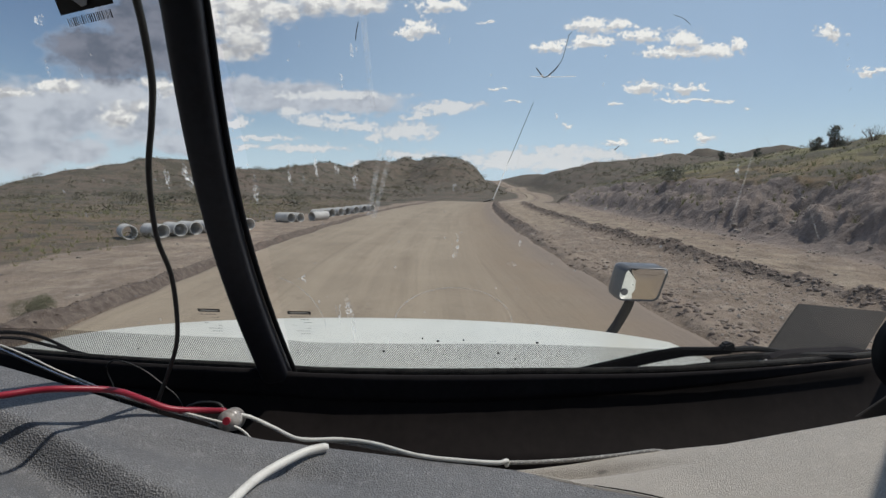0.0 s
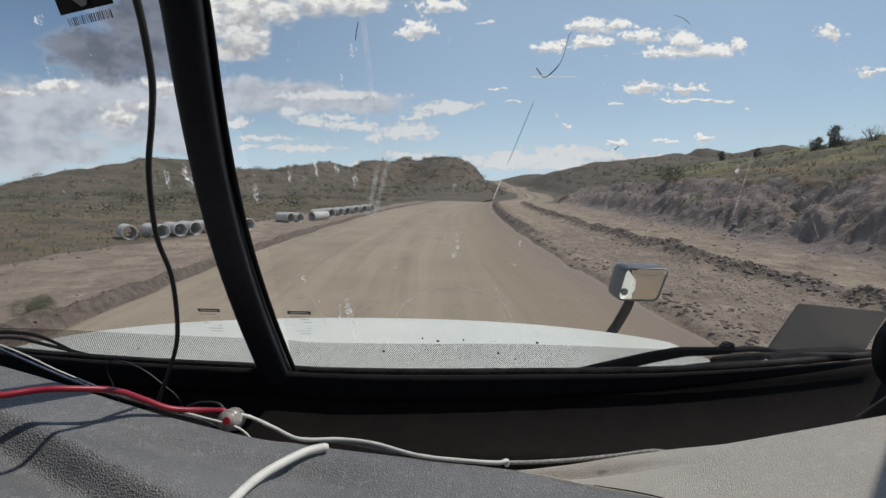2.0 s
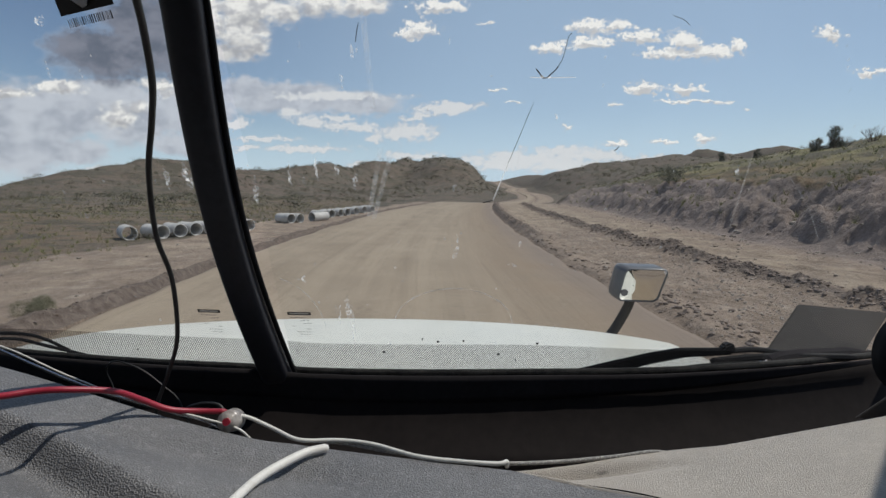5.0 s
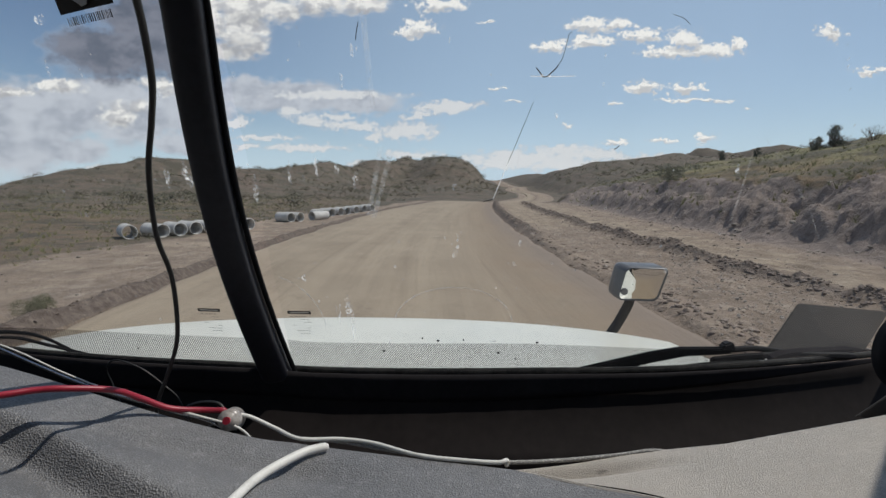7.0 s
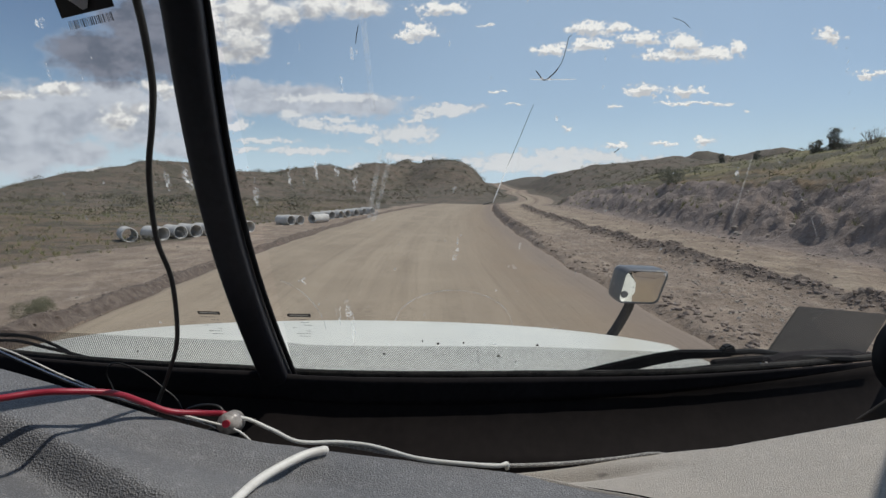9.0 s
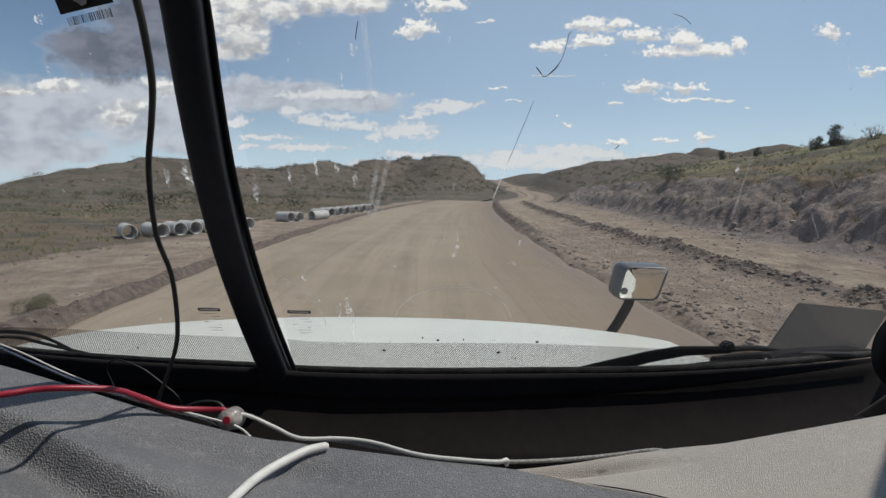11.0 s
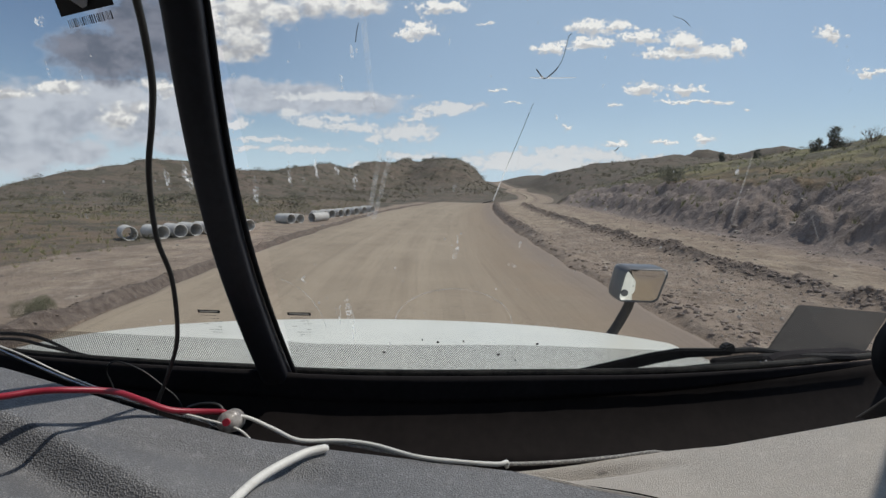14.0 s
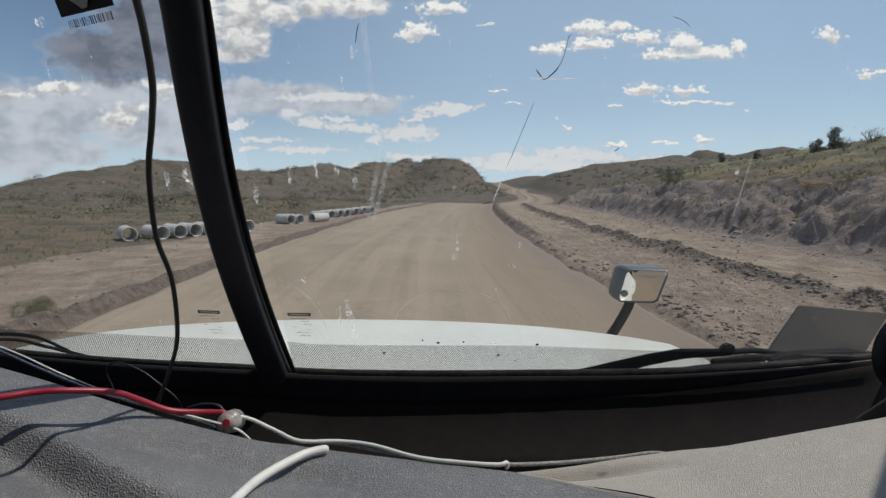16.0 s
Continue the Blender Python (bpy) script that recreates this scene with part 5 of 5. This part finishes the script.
SPLASHES = ((-0.176, 0.125, 5, 50), (-0.107, 0.075, 6, 6), (0.10, 0.075, 8, 5), (-0.30, 0.045, 7, 5), (-0.147, 0.539, 8, 12), (-0.596, 0.555, 7, 12), (-0.577, 0.618, 12, 9), (-0.458, 0.396, 9, 18), (-0.424, 0.394, 16, 26), (-0.313, 0.378, 10, 24),
            (-0.251, 0.401, 6, 16), (-0.203, 0.411, 8, 18), (-0.168, 0.411, 8, 12), (-0.142, 0.393, 8, 14), (0.019, 0.384, 6, 7), (0.484, 0.412, 9, 9),
            (-0.258, 0.216, 8, 8), (0.024, 0.275, 7, 20), (-0.183, 0.150, 8, 44), (-0.200, 0.145, 6, 22), (0.124, 0.242, 8, 5), (0.172, 0.49, 4, 7))
for k, (x, s, w, h) in enumerate(SPLASHES):
    splash(x, s, w / 1000, h / 1000, k + 5)
for k, (x, s) in enumerate(((-0.041, 0.082), (-0.010, 0.076), (0.041, 0.078), (0.19, 0.070), (-0.657, 0.037), (0.113, 0.045), (0.149, 0.03), (-0.12, 0.05))):
    bm = bmesh.new()
    bmesh.ops.create_icosphere(bm, subdivisions=1, radius=0.0026, matrix=Matrix.Translation(on_glass(x, s, 0.002)) @ Matrix.Diagonal((1.4 if k % 2 else 0.7, 0.35, 0.9, 1)))
    part("dirt_speck", bm, M_DARK_PANEL, truck).visible_shadow = False


def dust_specks(count, seed):
    """Fine dried drops and specks over the whole screen, each a tiny ragged spot."""
    r2 = random.Random(seed)
    bm = bmesh.new()
    for _ in range(count):
        x, s, w = r2.uniform(-0.75, 0.80), r2.uniform(0.10, 0.66) ** 1.0, r2.uniform(0.0007, 0.0026) * (1 + 1.2 * (r2.random() < 0.08))
        h = w * r2.choice((0.8, 1.0, 1.6, 3.0))
        bm.faces.new([bm.verts.new(on_glass(x + w * math.cos(a) * r2.uniform(0.6, 1.1), s + h * math.sin(a) * r2.uniform(0.6, 1.1), 0.0032)) for a in (2 * math.pi * i / 7 for i in range(7))])
    o = part("dust_specks", bm, M_SPLASH, truck, "fine pale specks on the glass")
    o.visible_shadow = False
    o["kind"] = "stuff"


dust_specks(150, 77)


def glass_bar(x0, x1, s0, s1, mat, label="", parent=None, nm="printed_bar"):
    bm = sheet(lambda x, s: on_glass(x, s, 0.0025), lin(x0, x1, 3), (s0, s1))
    o = part(nm, bm, mat, parent or truck, label)
    o.visible_shadow = False
    return o


for bx, bs in ((-0.486, 0.145), (-0.303, 0.144)):
    mark = glass_bar(bx, bx + 0.046, bs - 0.008, bs - 0.001, M_CRACK, "small black maker's mark printed on the glass", None, "glass_mark")
    r2 = random.Random(2)
    glass_bar(bx + 0.004, bx + 0.042, bs - 0.0055, bs - 0.0035, M_CRACK_LIGHT, "", mark)
    for line, (dx, ln) in enumerate(((0.004, 0.04), (0.024, 0.022), (0.030, 0.016), (0.006, 0.008), (0.034, 0.012), (0.012, 0.036), (0.018, 0.028))):
        x = bx + dx
        while x < bx + dx + ln * 0.8:
            w = r2.uniform(0.0015, 0.0045)
            glass_bar(x, x + w, bs - 0.0142 - line * 0.0066, bs - 0.0130 - line * 0.0066, M_CRACK, "", mark)
            x += w + r2.uniform(0.0012, 0.003)


# sticker with a pale arrow and a row of bars
sticker = part("windscreen_sticker", sheet(lambda x, s: on_glass(x - 0.14 * (s - 0.64) * 0.2, s + 0.13 * (x + 0.50), 0.004), lin(-0.541, -0.455, 6), lin(0.629, 0.72, 5)), M_INK_BLACK, None, "", False)
tagged(sticker, "black sticker with a white arrow stuck on the windscreen", "sticker")
bm = bmesh.new()
bm.faces.new([bm.verts.new(on_glass(x, s + 0.13 * (x + 0.50), 0.0065)) for x, s in ((-0.522, 0.70), (-0.522, 0.650), (-0.502, 0.633), (-0.494, 0.634), (-0.483, 0.652), (-0.483, 0.70))])
part("arrow", bm, M_INK_WHITE, sticker, "white arrow")
r2 = random.Random(12)
bx = -0.534
while bx < -0.462:
    w = r2.choice((0.0008, 0.0012, 0.002))
    glass_bar(bx, bx + w, 0.614 + 0.13 * (bx + 0.50), 0.624 + 0.13 * (bx + 0.50), M_INK_WHITE if r2.random() < 0.35 else M_CRACK, "", sticker)
    bx += w + r2.choice((0.0012, 0.0018))

# ================= cables on the dash =================


def cable(name, pts, rad, mat, label, sides=10):
    return tagged(part(name, tube(pts, rad, sides), mat, None, "", True), label, "cable", "cables on the dash")


cable("red_cable", ((-0.74, 0.60, 2.136), (-0.596, 0.650, 2.132), (-0.550, 0.683, 2.129), (-0.518, 0.702, 2.124), (-0.478, 0.737, 2.108), (-0.457, 0.769, 2.082), (-0.426, 0.789, 2.058), (-0.387, 0.810, 2.046), (-0.350, 0.820, 2.041)), 0.0046, M_RED, "red power cable running over the grey dash to a plug")
cable("black_cord", ((-0.222, 0.378, 2.602), (-0.241, 0.432, 2.555), (-0.259, 0.476, 2.534), (-0.283, 0.529, 2.501), (-0.312, 0.577, 2.469), (-0.346, 0.627, 2.416), (-0.378, 0.694, 2.337), (-0.389, 0.749, 2.267), (-0.416, 0.805, 2.167), (-0.446, 0.825, 2.098), (-0.467, 0.825, 2.039), (-0.475, 0.827, 1.925)), 0.0034, M_BLACK_CORD, "black cord hanging in front of the windscreen")
cable("white_thick_cable", ((-0.282, 0.50, 2.006), (-0.269, 0.59, 2.010), (-0.261, 0.631, 2.011), (-0.250, 0.671, 2.011), (-0.232, 0.705, 2.011), (-0.204, 0.742, 2.011), (-0.174, 0.761, 2.010)), 0.0066, M_WHITE_CORD, "thick white cable lying on the grey dash")
cable("white_usb_cable", ((-0.345, 0.815, 2.038), (-0.316, 0.822, 2.030), (-0.273, 0.815, 2.014), (-0.226, 0.793, 2.006), (-0.165, 0.796, 2.004), (-0.109, 0.783, 2.004), (-0.037, 0.745, 2.004), (0.03, 0.730, 2.004), (0.078, 0.724, 2.004), (0.093, 0.730, 2.004), (0.093, 0.732, 1.994)), 0.0032, M_WHITE_CORD, "thin white cord lying along the dash rim")
cable("braided_cord", ((-0.229, 0.806, 2.000), (-0.165, 0.800, 1.998), (-0.072, 0.768, 1.998), (0.013, 0.742, 1.999), (0.094, 0.734, 1.999), (0.177, 0.738, 2.000), (0.258, 0.738, 2.008), (0.31, 0.734, 2.017), (0.345, 0.730, 2.012)), 0.0030, M_BRAID, "braided white cord lying along the beige dash rim")
cable("thin_wire", ((-0.80, 0.87, 2.150), (-0.754, 0.853, 2.143), (-0.660, 0.828, 2.116), (-0.562, 0.806, 2.088), (-0.488, 0.800, 2.067), (-0.423, 0.795, 2.050), (-0.365, 0.800, 2.028), (-0.309, 0.808, 1.985)), 0.0014, M_CHROME, "thin pale wire along the grey dash rim", 6)
cable("thin_wire", ((-0.500, 0.803, 2.072), (-0.44, 0.798, 2.056), (-0.38, 0.799, 2.039), (-0.325, 0.800, 2.021), (-0.30, 0.812, 1.985)), 0.0019, M_WHITE_CORD, "thin white wire at the grey dash rim", 6)
cable("thin_wire", ((-0.80, 0.875, 2.143), (-0.740, 0.858, 2.130), (-0.650, 0.834, 2.105), (-0.560, 0.812, 2.080), (-0.470, 0.806, 2.055), (-0.40, 0.803, 2.034)), 0.0017, M_BLACK_CORD, "thin black wire along the grey dash rim", 6)
cable("thin_wire", ((-0.80, 0.865, 2.156), (-0.71, 0.85, 2.132), (-0.62, 0.83, 2.102), (-0.53, 0.812, 2.076), (-0.49, 0.80, 2.07)), 0.0013, M_WHITE_CORD, "thin white wire along the grey dash rim", 6)
cable("looped_wire", ((-0.470, 0.95, 1.93), (-0.504, 0.97, 1.995), (-0.532, 0.97, 2.025), (-0.573, 0.97, 2.058), (-0.620, 0.97, 2.075), (-0.639, 0.97, 2.058), (-0.629, 0.97, 2.025), (-0.610, 0.96, 1.98), (-0.600, 0.95, 1.90)), 0.0016, M_BLACK_CORD, "thin looped wire standing behind the dash", 6)
cable("coiled_wire", ((-0.47, 0.93, 2.000), (-0.44, 0.93, 2.008), (-0.41, 0.93, 2.004), (-0.40, 0.92, 1.985), (-0.43, 0.91, 1.965), (-0.47, 0.92, 1.95), (-0.48, 0.93, 1.90)), 0.0035, M_BLACK_CORD, "black wire coiled behind the dash", 8)

plug = thing("cable_plug", "cloudy round plug with a red core at the dash rim", "plug", at=(-0.342, 0.815, 2.028))
bm = bmesh.new()
bmesh.ops.create_cone(bm, cap_ends=True, segments=24, radius1=0.0185, radius2=0.0165, depth=0.034, matrix=Matrix.Rotation(radians(72), 4, "X"))
bmesh.ops.bevel(bm, geom=[e for e in bm.edges if e.calc_face_angle(0) > 0.6], offset=0.003, segments=2, affect="EDGES")
part("collar", bm, M_CLEAR, plug, "", True)
bm = bmesh.new()
bmesh.ops.create_cone(bm, cap_ends=True, segments=20, radius1=0.0068, radius2=0.0060, depth=0.042, matrix=Matrix.Rotation(radians(72), 4, "X"))
part("core", bm, M_RED, plug, "red core")
